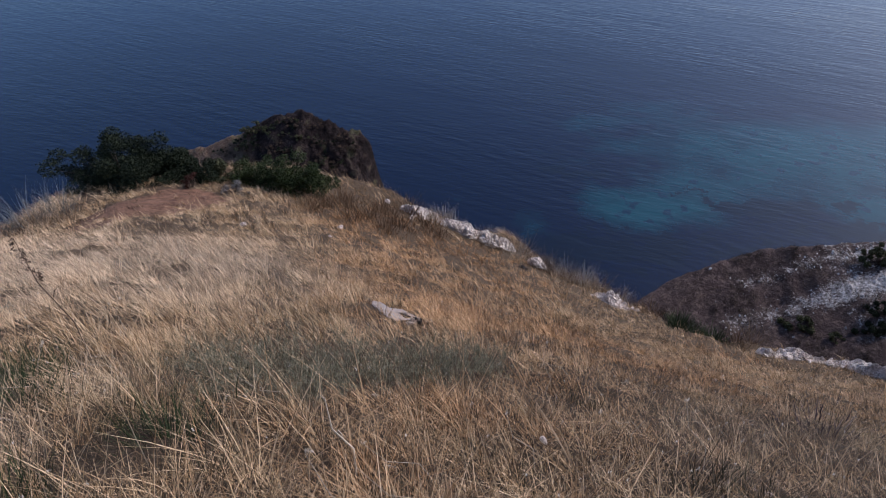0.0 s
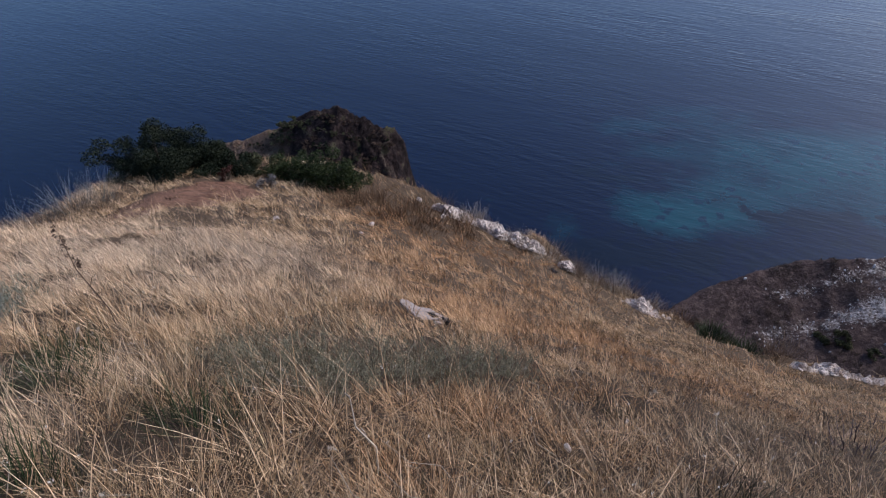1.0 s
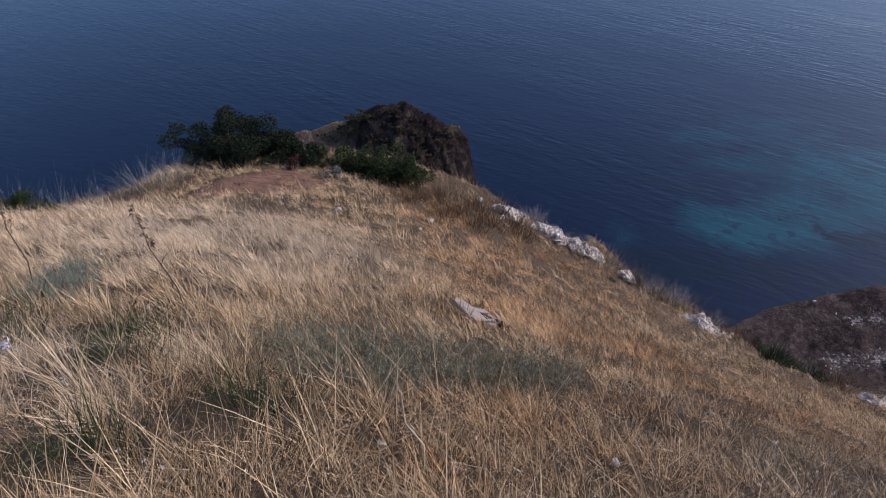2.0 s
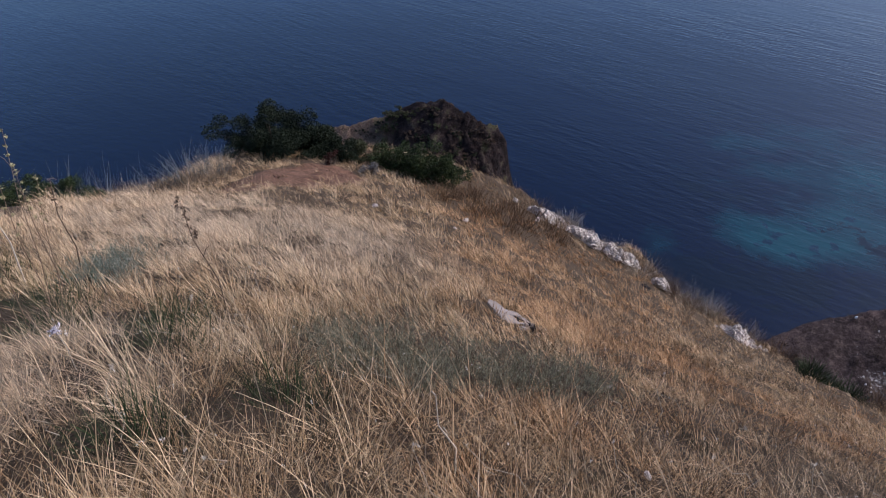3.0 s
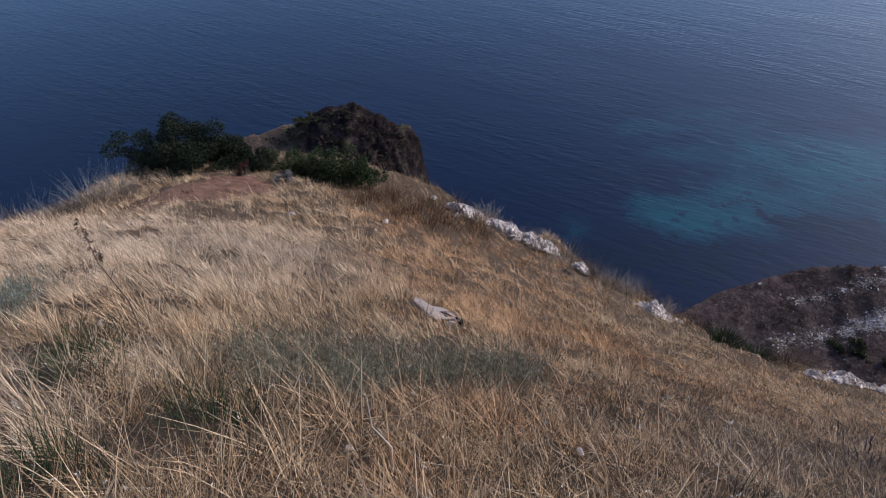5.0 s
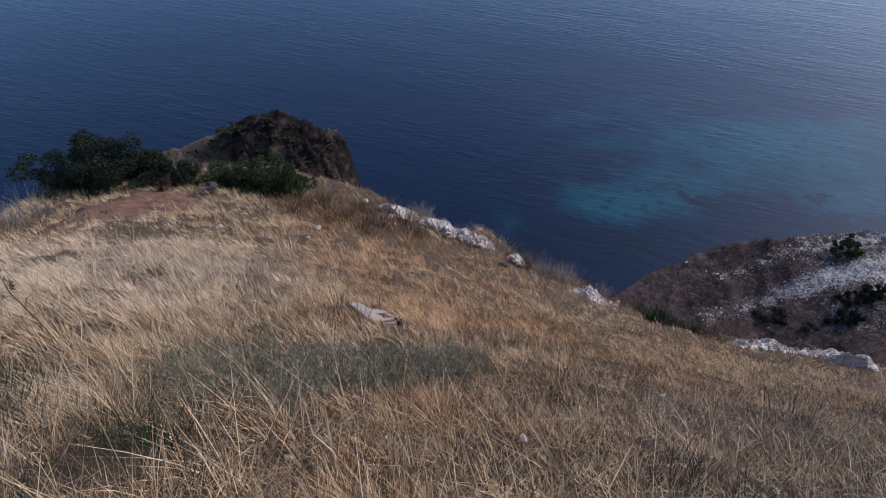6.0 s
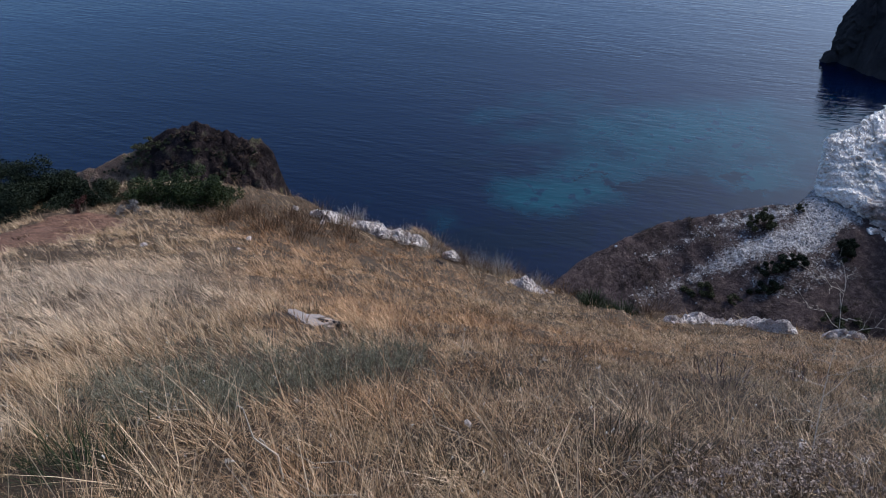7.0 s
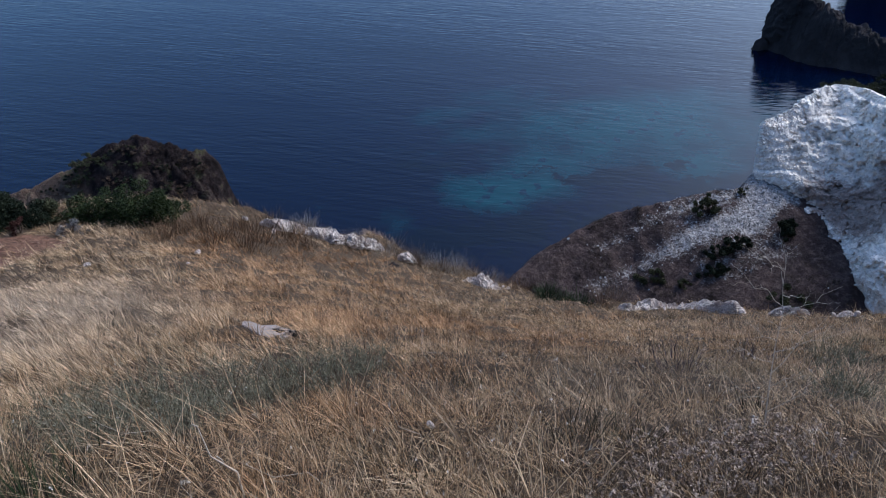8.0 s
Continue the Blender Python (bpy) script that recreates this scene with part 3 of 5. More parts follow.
def tube(points, radii, sides=5):
    """A tapered tube through points, as quads."""
    p = np.asarray(points, float)
    r = np.asarray(radii, float)
    d = np.gradient(p, axis=0)
    d /= np.linalg.norm(d, axis=1)[:, None] + 1e-9
    ref = np.where(np.abs(d[:, 2:]) > 0.9, np.array([[1.0, 0, 0]]), np.array([[0, 0, 1.0]]))
    u = np.cross(d, ref)
    u /= np.linalg.norm(u, axis=1)[:, None] + 1e-9
    w = np.cross(d, u)
    a = np.linspace(0, 2 * math.pi, sides, endpoint=False)
    ring = p[:, None] + r[:, None, None] * (np.cos(a)[None, :, None] * u[:, None] + np.sin(a)[None, :, None] * w[:, None])
    i, j = np.meshgrid(np.arange(len(p) - 1), np.arange(sides), indexing="ij")
    j2 = (j + 1) % sides
    f = np.stack([i * sides + j, i * sides + j2, (i + 1) * sides + j2, (i + 1) * sides + j], -1).reshape(-1, 4)
    return ring.reshape(-1, 3), f


def leaves(centres, size, rng, droop=0.3):
    """Small folded leaves, two triangles drawn as one bent quad each."""
    n = len(centres)
    a = rng.normal(size=(n, 3))
    a[:, 2] = a[:, 2] * 0.6 - droop * 0.3
    a /= np.linalg.norm(a, axis=1)[:, None]
    b = np.cross(a, rng.normal(size=(n, 3)))
    b /= np.linalg.norm(b, axis=1)[:, None] + 1e-9
    c = np.cross(a, b)
    s = (size * rng.uniform(0.6, 1.4, n))[:, None]
    v = np.stack([centres - a * s * 0.5, centres + b * s * 0.24 + c * s * 0.08, centres + a * s * 0.5, centres - b * s * 0.24 + c * s * 0.08], 1)
    return v.reshape(-1, 3), np.arange(n * 4).reshape(-1, 4)


def shrub(name, at, spread, height, count, leaf, material, label, category="shrub", seed=1, clumps=26, group="", ragged=0.35):
    """A leafy shrub: forking limbs from the foot, and a crown of leaf clumps with gaps."""
    rng = np.random.default_rng(seed)
    ob = base(name, at, label, category, group)
    az = rng.uniform(0, 2 * math.pi, clumps)
    el = np.arcsin(rng.uniform(0.0, 1, clumps))
    way = np.column_stack([np.cos(az) * np.cos(el), np.sin(az) * np.cos(el), np.sin(el)])
    bulge = 1 + ragged * 2.4 * (fbm(way + seed * 3.1, 1.5, 3, seed) - 0.5)
    rr = rng.uniform(0.1, 1.0, clumps) ** 0.5 * bulge
    cen = way * rr[:, None] * (spread[0], spread[1], height * 0.85) + (0, 0, 0.10 * height)
    rad = rng.uniform(0.14, 0.30, clumps) * min(spread[0], spread[1], height)
    limbs = []
    for c in cen:
        q = c * (0.35, 0.35, 0.45) + rng.normal(size=3) * 0.04
        limbs.append(tube([(0, 0, -0.1), q * 0.5, q, c * 0.95], [0.035 * height + 0.012, 0.022 * height + 0.008, 0.012, 0.004]))
    part("limb", mesh_of("limb", *joined(limbs), BARK, True), ob, "dark woody limbs")
    which = rng.choice(clumps, count, p=rad ** 2 / np.sum(rad ** 2))
    d = rng.normal(size=(count, 3))
    d /= np.linalg.norm(d, axis=1)[:, None]
    pos = cen[which] + d * (rad[which] * rng.uniform(0.25, 1.0, count) ** 0.5)[:, None] * (1, 1, 0.8)
    # stray shoots break the outline
    stray = rng.uniform(size=count) < 0.10
    pos[stray] += d[stray] * rad[which][stray][:, None] * rng.uniform(0.2, 0.7, stray.sum())[:, None] * 0.6
    pos[:, 2] = np.maximum(pos[:, 2], 0.02)
    part("crown", mesh_of("crown", *leaves(pos, leaf, rng), material, False), ob, "", "stuff")
    return ob


def wormwood(at, radius, height, seed, label, stems=170, group="grey wormwood shrubs"):
    """A feathery grey-green subshrub: many fine stems set with small leaflets."""
    rng = np.random.default_rng(seed)
    ob = base("wormwood", at, label, "shrub", group)
    n = stems
    foot = rng.normal(size=(n, 2)) * radius * 0.33
    root = np.column_stack([foot, np.full(n, -0.08)])
    head = np.arctan2(foot[:, 1], foot[:, 0]) + rng.normal(size=n) * 0.7
    lean = np.clip(np.hypot(*foot.T) / radius * 1.0 + rng.normal(size=n) * 0.18, 0, 1.1)
    ln = height * rng.uniform(0.65, 1.15, n)
    curve = rng.normal(size=n) * 0.12
    part("stem", mesh_of("stem", *strokes(root, ln, head, lean, curve, np.full(n, 0.004), rng), TWIG, False), ob, "thin brown woody stems", "stuff")
    k = 26
    t = np.repeat(rng.uniform(0.3, 1.0, (n, 1)) * 0 + np.linspace(0.28, 1.0, k)[None, :], 1, 0).ravel()
    rep = lambda v: np.repeat(v, k, 0)
    out, up = rep(np.sin(lean)) * t + rep(curve) * t ** 2, rep(np.cos(lean)) * t - 0.45 * np.abs(rep(curve)) * t ** 2
    pos = rep(root) + np.column_stack([rep(ln) * out * np.cos(rep(head)), rep(ln) * out * np.sin(rep(head)), rep(ln) * up])
    m = len(pos)
    part("foliage", mesh_of("foliage", *strokes(pos, rng.uniform(0.02, 0.05, m), rng.uniform(0, 6.28, m), rng.uniform(0.2, 1.2, m), rng.normal(size=m) * 0.2, np.full(m, 0.0038), rng, 1), SAGE_PALE if at[0] < -4 else SAGE, False), ob, "", "stuff")
    return ob


def tussock(name, at, radius, height, count, material, label, category, seed, width=0.006, lean=0.5, group="", heading=None):
    rng = np.random.default_rng(seed)
    foot = rng.normal(size=(count, 2)) * radius * 0.45
    root = np.column_stack([foot, np.full(count, -0.08)])
    head = np.arctan2(foot[:, 1], foot[:, 0]) + rng.normal(size=count) * 0.6
    if heading is not None:
        head = heading + rng.normal(size=count) * 0.5
    v, f = strokes(root, height * rng.uniform(0.55, 1.15, count), head, np.abs(rng.normal(size=count)) * lean, rng.uniform(0, 0.4, count), width * rng.uniform(0.7, 1.3, count), rng)
    ob = new(name, mesh_of(name, v, f, material, False))
    ob.location = at
    return tagged(ob, label, category, group)


def boulder(at, size, seed, label, name="limestone_rock", group="", turn=0.0, material=None, tilt=0.0):
    """A broken stone block: a lump with flat fracture faces and chipped edges."""
    rng = np.random.default_rng(seed)
    bm = bmesh.new()
    bmesh.ops.create_icosphere(bm, subdivisions=4 if max(size) > 0.3 else 2, radius=1.0)
    v = np.array([p.co[:] for p in bm.verts])
    for _ in range(11):
        nrm = rng.normal(size=3)
        nrm /= np.linalg.norm(nrm)
        d = v @ nrm - rng.uniform(0.45, 0.8)
        v -= np.clip(d, 0, None)[:, None] * nrm * 0.92
    q = v + seed * 7.3
    v *= (1 + 0.45 * (fbm(q, 1.6, 4, seed) - 0.5) + 0.42 * (fbm(q, 4.0, 4, seed + 2) - 0.5))[:, None]
    v *= (1 - 0.55 * np.clip(0.11 - np.abs(fbm(q, 1.3, 4, seed + 5, 0.6) - 0.5), 0, None) * 3)[:, None]
    v *= np.array(size)
    for p, c in zip(bm.verts, v):
        p.co = c
    me = bpy.data.meshes.new(name)
    bm.to_mesh(me)
    bm.free()
    me.materials.append(material or LEDGESTONE)
    ob = new(name, me)
    ob.matrix_world = pose(*at, tilt, 0, turn)
    return tagged(ob, label, "rock", group)


def gz(x, y):
    return float(ground_z([x], [y])[0][0])


def vz(x, y):
    return float(gully_z([x], [y])[0][0])


# ---- limestone along the brink ----
def limestone_ledge(line, width, height, seed, label, fall=1.2):
    """A low outcrop along the brink: a broken slab with a stepped top, cracks across it and a crumbling outer face."""
    line = np.array(line, float)
    seg = np.hypot(*np.diff(line, axis=0).T)
    at = np.concatenate([[0], np.cumsum(seg)])
    nu, nv = int(at[-1] / 0.028) + 2, 46
    u, v = np.linspace(0, at[-1], nu), np.linspace(0, 1, nv)
    mid = np.column_stack([np.interp(u, at, line[:, k]) for k in (0, 1)])
    for _ in range(12):
        mid[1:-1] = (mid[:-2] + 2 * mid[1:-1] + mid[2:]) / 4
    d = np.gradient(mid, axis=0)
    out = np.column_stack([-d[:, 1], d[:, 0]]) / np.hypot(*d.T)[:, None]
    ends = np.sqrt(np.clip(np.minimum(u, at[-1] - u) / 0.35, 0, 1))
    wide = width * (0.6 + 0.8 * vnoise(np.column_stack([u, u * 0]), 1.3, seed)) * (0.35 + 0.65 * ends)
    across = (v[None, :] - 0.35) * wide[:, None]
    xy = mid[:, None] + across[..., None] * out[:, None]
    q = np.column_stack([xy.reshape(-1, 2), np.full(nu * nv, seed * 1.7)])
    lump = 0.35 + 1.3 * vnoise(np.column_stack([np.repeat(u, nv), np.tile(v, nu) * 0.5]), 1.6, seed + 3)
    shape = smooth(0.0, 0.3, v)[None, :] * ends[:, None]
    steps = np.floor(fbm(q * (1, 1, 1), 1.9, 3, seed + 5, 0.55) * 9) / 9 - 0.5
    crack = np.clip(0.06 - np.abs(fbm(q, 1.7, 3, seed + 7) - 0.5), 0, None) / 0.06
    z = hill(xy[..., 0].ravel(), xy[..., 1].ravel()) - 0.10 + (shape.ravel() * height * lump)
    z = z + shape.ravel() * (0.85 * height * steps + 1.1 * height * (fbm(q, 4.0, 4, seed + 9, 0.7) - 0.5) - 0.3 * height * crack + 0.10 * (fbm(q, 13.0, 2, seed + 11) - 0.5))
    z = z - np.tile(np.clip(v - 0.72, 0, None) ** 1.2 * 6 * fall, nu)
    push = (fbm(q + 9, 3.0, 3, seed + 13) - 0.5) * 0.22
    pts = np.column_stack([xy[..., 0].ravel() + push * np.repeat(out[:, 0], nv), xy[..., 1].ravel() + push * np.repeat(out[:, 1], nv), z])
    ob = tagged(new("limestone_ledge", mesh_of("limestone_ledge", pts, grid_faces(nu, nv), LEDGESTONE, False)), label, "rock", "limestone ledges")
    rng = random.Random(seed)
    for k in range(int(at[-1] * 4)):
        i = rng.randrange(nu)
        a, b, c = mid[i, 0] - out[i, 0] * rng.uniform(0.0, 0.3), mid[i, 1] - out[i, 1] * rng.uniform(0.0, 0.3), rng.uniform(0.05, 0.13)
        boulder((a, b, float(hill(a, b)) + c * 0.9), (c * 1.2, c * 0.9, c * 0.6), seed + 40 + k, "broken limestone fragment beside a ledge", "limestone_fragment", "limestone fragments", turn=rng.uniform(0, 180), tilt=rng.uniform(-20, 20))
    return ob


limestone_ledge([(-1.35, 17.0), (-0.6, 16.75), (0.2, 16.55), (0.9, 16.2), (1.6, 16.05), (2.3, 16.1)], 0.85, 0.34, 100, "pale pinkish weathered limestone ledge on the brink")
limestone_ledge([(2.5, 15.35), (2.85, 15.3), (3.15, 15.2)], 0.55, 0.3, 130, "small grey limestone outcrop at the grassy brink")
limestone_ledge([(4.15, 13.75), (4.6, 13.6), (5.1, 13.55), (5.6, 13.5)], 0.75, 0.36, 140, "white broken limestone outcrop at the grassy brink")
limestone_ledge([(7.9, 11.5), (8.5, 11.55), (9.1, 11.7), (9.7, 11.55), (10.2, 11.2), (10.7, 10.75), (11.2, 10.3)], 0.95, 0.36, 160, "white crumbling limestone outcrop above the gully")
limestone_ledge([(11.35, 9.95), (11.75, 9.7), (12.1, 9.35)], 0.55, 0.3, 170, "short white limestone outcrop above the gully")
limestone_ledge([(11.95, 8.8), (12.15, 8.5), (12.3, 8.15)], 0.45, 0.26, 180, "low white limestone outcrop half sunk in grass")
boulder((2.25, 14.35, hill(2.25, 14.35) + 0.06), (0.24, 0.16, 0.15), 190, "small dark stone in the dry grass", "dark_stone", material=STACKROCK)
for k, (x, y, s) in enumerate(((-4.3, 11.6, 0.10), (-2.55, 13.3, 0.12), (0.58, 2.4, 0.035), (-2.6, 12.2, 0.07), (2.3, 1.75, 0.03), (-0.9, 16.2, 0.12), (-1.7, 17.0, 0.14))):
    boulder((x, y, hill(x, y) + s * 0.9), (s, s * 0.75, s * 0.55), 200 + k, "small pale loose stone lying in dry grass", "loose_stone", "loose stones", turn=50 * k)


# ---- the broken concrete slab ----
def build_slab():
    x, y = -0.60, 6.06
    e = 0.4
    zx, zy = (hill(x + e, y) - hill(x - e, y)) / (2 * e), (hill(x, y + e) - hill(x, y - e)) / (2 * e)
    zx, zy = zx * 0.76, zy * 0.76
    along = Vector((0.50, -0.866, zx * 0.50 - zy * 0.866)).normalized()
    up = Vector((-zx, -zy, 1)).normalized()
    side = up.cross(along).normalized()
    ob = base("concrete_slab", (x, y, hill(x, y) + 0.14), "broken grey concrete slab with a dark hole lying in grass", "slab")
    ob.matrix_world = Matrix(((along.x, side.x, up.x, x), (along.y, side.y, up.y, y), (along.z, side.z, up.z, float(hill(x, y)) + 0.075), (0, 0, 0, 1))) @ Matrix.Scale(0.95, 4)

    def block(name, ring, z0, z1, material, label, seed):
        rng = random.Random(seed)
        bm = bmesh.new()
        lo = [bm.verts.new((a, b, z0)) for a, b in ring]
        hi = [bm.verts.new((a + rng.uniform(-0.008, 0.008), b + rng.uniform(-0.008, 0.008), z1 + rng.uniform(-0.006, 0.006))) for a, b in ring]
        bm.faces.new(hi), bm.faces.new(lo[::-1])
        for i in range(len(ring)):
            j = (i + 1) % len(ring)
            bm.faces.new((lo[i], lo[j], hi[j], hi[i]))
        bmesh.ops.bevel(bm, geom=bm.edges[:], offset=0.008, segments=2, affect="EDGES")
        me = bpy.data.meshes.new(name)
        bm.to_mesh(me)
        bm.free()
        me.materials.append(material)
        return part(name, me, ob, label)

    block("body", [(-0.62, -0.10), (-0.45, -0.17), (0.3, -0.20), (0.48, -0.16), (0.44, 0.04), (-0.10, 0.04), (-0.60, 0.02)], -0.30, 0.0, CONCRETE, "flat worn slab face", 1)
    block("rim", [(-0.30, 0.0), (-0.03, 0.0), (-0.03, 0.20), (-0.22, 0.19)], -0.30, 0.004, CONCRETE, "raised concrete rim", 2)
    block("rim", [(0.19, 0.0), (0.46, 0.0), (0.44, 0.17), (0.19, 0.20)], -0.30, 0.004, CONCRETE, "raised concrete rim", 3)
    block("rim", [(-0.02, 0.14), (0.19, 0.14), (0.19, 0.22), (-0.02, 0.22)], -0.30, 0.004, CONCRETE, "raised concrete rim", 4)
    # solid black block, level with the rims, in place of a shaded recess
    block("hole", [(-0.015, 0.045), (0.165, 0.045), (0.165, 0.135), (-0.015, 0.135)], -0.15, 0.008, BLACK, "black block painted as the shade in a square recess", 5)
    for k in range(12):
        rng = random.Random(40 + k)
        a, b, s = 0.52 + rng.uniform(-0.05, 0.16), rng.uniform(-0.12, 0.22), rng.uniform(0.03, 0.06)
        block("rubble", [(a - s, b - s * 0.6), (a + s * 0.4, b - s), (a + s, b + s * 0.3), (a - s * 0.2, b + s)], -0.1, rng.uniform(0.05, 0.12), CONCRETE if k % 3 else BLACK, "crumbled concrete piece", 60 + k)


build_slab()

# ---- shrubs along the crest ----
shrub("dark_bush", (-8.65, 15.4, gz(-8.65, 15.4) - 0.1), (1.65, 1.1), 1.35, 46000, 0.058, LEAF_DARK, "dense dark green bush on the cliff edge beside the path", "bush", 11, 110, ragged=0.5)
shrub("dark_bush", (-7.35, 16.0, gz(-7.35, 16.0) - 0.1), (1.1, 0.8), 1.05, 23000, 0.058, LEAF_DARK, "low dark green bush merging into its larger neighbour", "bush", 12, 70, ragged=0.5)
shrub("green_bush", (-4.75, 16.3, gz(-4.75, 16.3) - 0.1), (1.8, 0.9), 1.1, 22000, 0.06, LEAF_GREEN, "spreading bright green bush at the end of the hillside", "bush", 13, 90, ragged=0.5)
shrub("green_bush", (-6.2, 16.4, gz(-6.2, 16.4) - 0.1), (0.8, 0.6), 0.65, 5000, 0.055, LEAF_OLIVE, "small olive green bush between two larger ones", "bush", 14, 16)
shrub("russet_shrub", (-6.75, 15.1, gz(-6.75, 15.1) - 0.05), (0.42, 0.35), 0.5, 700, 0.05, leaf_material("russet_leaf", (0.028, 0.012, 0.009), (0.075, 0.03, 0.022)), "small russet shrub with dying leaves by the path", "shrub", 15, 10)
shrub("grey_shrub", (-5.65, 15.15, gz(-5.65, 15.15) - 0.05), (0.5, 0.35), 0.42, 1300, 0.045, leaf_material("grey_leaf", (0.07, 0.06, 0.055), (0.27, 0.25, 0.235)), "low grey dry shrub with pale tips", "shrub", 16, 12)
shrub("low_bush", (-10.7, 9.6, gz(-10.7, 9.6) - 0.05), (1.4, 0.7), 0.95, 20000, 0.036, LEAF_GREEN, "low green bush on the western crest", "bush", 17, 44)
shrub("low_bush", (-11.9, 8.6, gz(-11.9, 8.6) - 0.05), (0.9, 0.7), 0.95, 13000, 0.036, LEAF_OLIVE, "olive bush on the western crest with yellowing leaves", "bush", 18, 36)
shrub("russet_shrub", (-8.9, 9.9, gz(-8.9, 9.9) - 0.03), (0.3, 0.25), 0.25, 380, 0.045, leaf_material("orange_leaf", (0.16, 0.08, 0.035), (0.36, 0.20, 0.09)), "small orange-brown shrub on the dry crest", "shrub", 19, 8)

# ---- shrubs in the gully and on the headland ----
for k, (x, y, sx, sy, h, n, mat, lab) in enumerate((
        (19.95, 23.2, 0.85, 0.6, 1.05, 5000, LEAF_OLIVE, "olive green shrub on pale scree"),
        (22.75, 20.75, 0.72, 0.65, 1.0, 5500, LEAF_DARK, "round dark shrub on pale scree"),
        (20.15, 20.75, 0.85, 0.6, 0.8, 5000, LEAF_DARK, "dark spreading shrub on pale scree"),
        (18.95, 20.6, 0.6, 0.5, 0.65, 3600, LEAF_DARK, "dark low shrub beside a larger one on scree"),
        # added shrub: its dark leaves stand in for a shaded patch of earth
        (18.4, 20.0, 0.85, 0.55, 0.6, 4200, LEAF_DARK, "dark flattened shrub added for a patch of shade on brown earth"),
        (15.6, 20.7, 0.85, 0.6, 0.6, 4200, LEAF_OLIVE, "olive shrub on the gully slope"),
        (17.1, 19.95, 0.45, 0.35, 0.35, 1000, LEAF_OLIVE, "small olive shrub on scree"),
        (20.3, 17.2, 1.2, 0.7, 0.8, 5200, LEAF_OLIVE, "yellow-green shrub low in the gully"),
        (17.4, 24.9, 0.3, 0.3, 0.4, 700, LEAF_OLIVE, "small shrub on the gully rim"),
        (22.4, 24.0, 0.3, 0.25, 0.35, 600, LEAF_OLIVE, "small shrub at the foot of the white cliff"))):
    shrub("gully_shrub", (x, y, vz(x, y) - 0.06), (sx, sy), h, n, 0.09, mat, lab, "shrub", 30 + k, 16, "gully shrubs")
for k, (x, y, z, sx, h, mat) in enumerate(((30.2, 28.1, -15.6, 0.8, 0.45, LEAF_OLIVE), (30.9, 27.6, -15.5, 1.0, 0.6, LEAF_OLIVE), (31.3, 26.6, -15.3, 1.1, 0.7, LEAF_OLIVE), (31.4, 25.4, -15.1, 1.2, 1.0, LEAF_DARK),
                                                (30.9, 24.4, -14.9, 1.0, 0.9, LEAF_DARK), (30.4, 23.0, -14.5, 0.8, 0.7, LEAF_DARK), (33.2, 26.6, -15.2, 1.5, 0.9, LEAF_DARK), (30.2, 21.4, -14.1, 0.8, 0.6, LEAF_OLIVE))):
    shrub("brow_shrub", (x, y, EYE_Z + z - 0.25), (sx, sx * 0.7), h, 4200, 0.1, mat, "dark shrub on the brow of the white cliff", "shrub", 50 + k, 26, "cliff brow shrubs")

# scrub on the headland
def headland_z(x, y):
    hit = scene.ray_cast(bpy.context.evaluated_depsgraph_get(), Vector((x, y, 80)), Vector((0, 0, -1)))
    return hit[1].z if hit[0] else 0.0


bpy.context.view_layer.update()
_rs = random.Random(91)
for k in range(120):
    x, y = _rs.uniform(-13.2, -4.8), _rs.uniform(29.5, 34.8)
    if k < 8:
        x, y = -11.4 + 0.2 * k + _rs.uniform(-0.3, 0.3), 34.3 + _rs.uniform(-0.5, 0.4)
    w = _rs.uniform(0.3, 0.75) * (1.4 if k < 8 else 1.0)
    mat = LEAF_OLIVE if k < 8 or k % 4 == 0 else (DEADWOOD if k % 3 else LEAF_DARK)
    shrub("headland_scrub", (x, y, headland_z(x, y) - 0.08), (w, w * 0.8), w * 0.6, 560, 0.075, mat, "low scrubby bush on the rocky headland", "shrub", 800 + k, 9, "headland scrub")


# ---- dry grass over the hillside ----
WORMWOODS = [(-1.75, 3.35, 0.42, 0.36), (-1.3, 3.4, 0.48, 0.40), (-0.85, 3.35, 0.45, 0.40), (-0.45, 3.55, 0.45, 0.38), (-0.05, 3.8, 0.42, 0.36), (0.3, 4.1, 0.36, 0.32),
             (-1.45, 2.85, 0.36, 0.32), (-1.0, 2.85, 0.34, 0.32), (-4.5, 4.4, 0.34, 0.36), (-4.15, 3.75, 0.36, 0.32), (4.7, 3.0, 0.4, 0.3), (3.3, 1.95, 0.3, 0.22)]


def near_any(x, y, spots, grow=1.0):
    m = np.zeros(len(x))
    for cx, cy, r, _ in spots:
        m = np.maximum(m, np.exp(-(((x - cx) / (r * grow)) ** 2 + ((y - cy) / (r * grow)) ** 2)))
    return m


def blob(x, y, cx, cy, rx, ry):
    return np.exp(-(((x - cx) / rx) ** 2 + ((y - cy) / ry) ** 2))


FRESH = [(-1.46, 2.1, 0.26), (-1.85, 1.4, 0.24), (-5.2, 3.5, 0.42), (-2.5, 2.5, 0.26), (-3.9, 3.0, 0.34), (-3.4, 2.5, 0.28), (-2.9, 3.1, 0.24)]


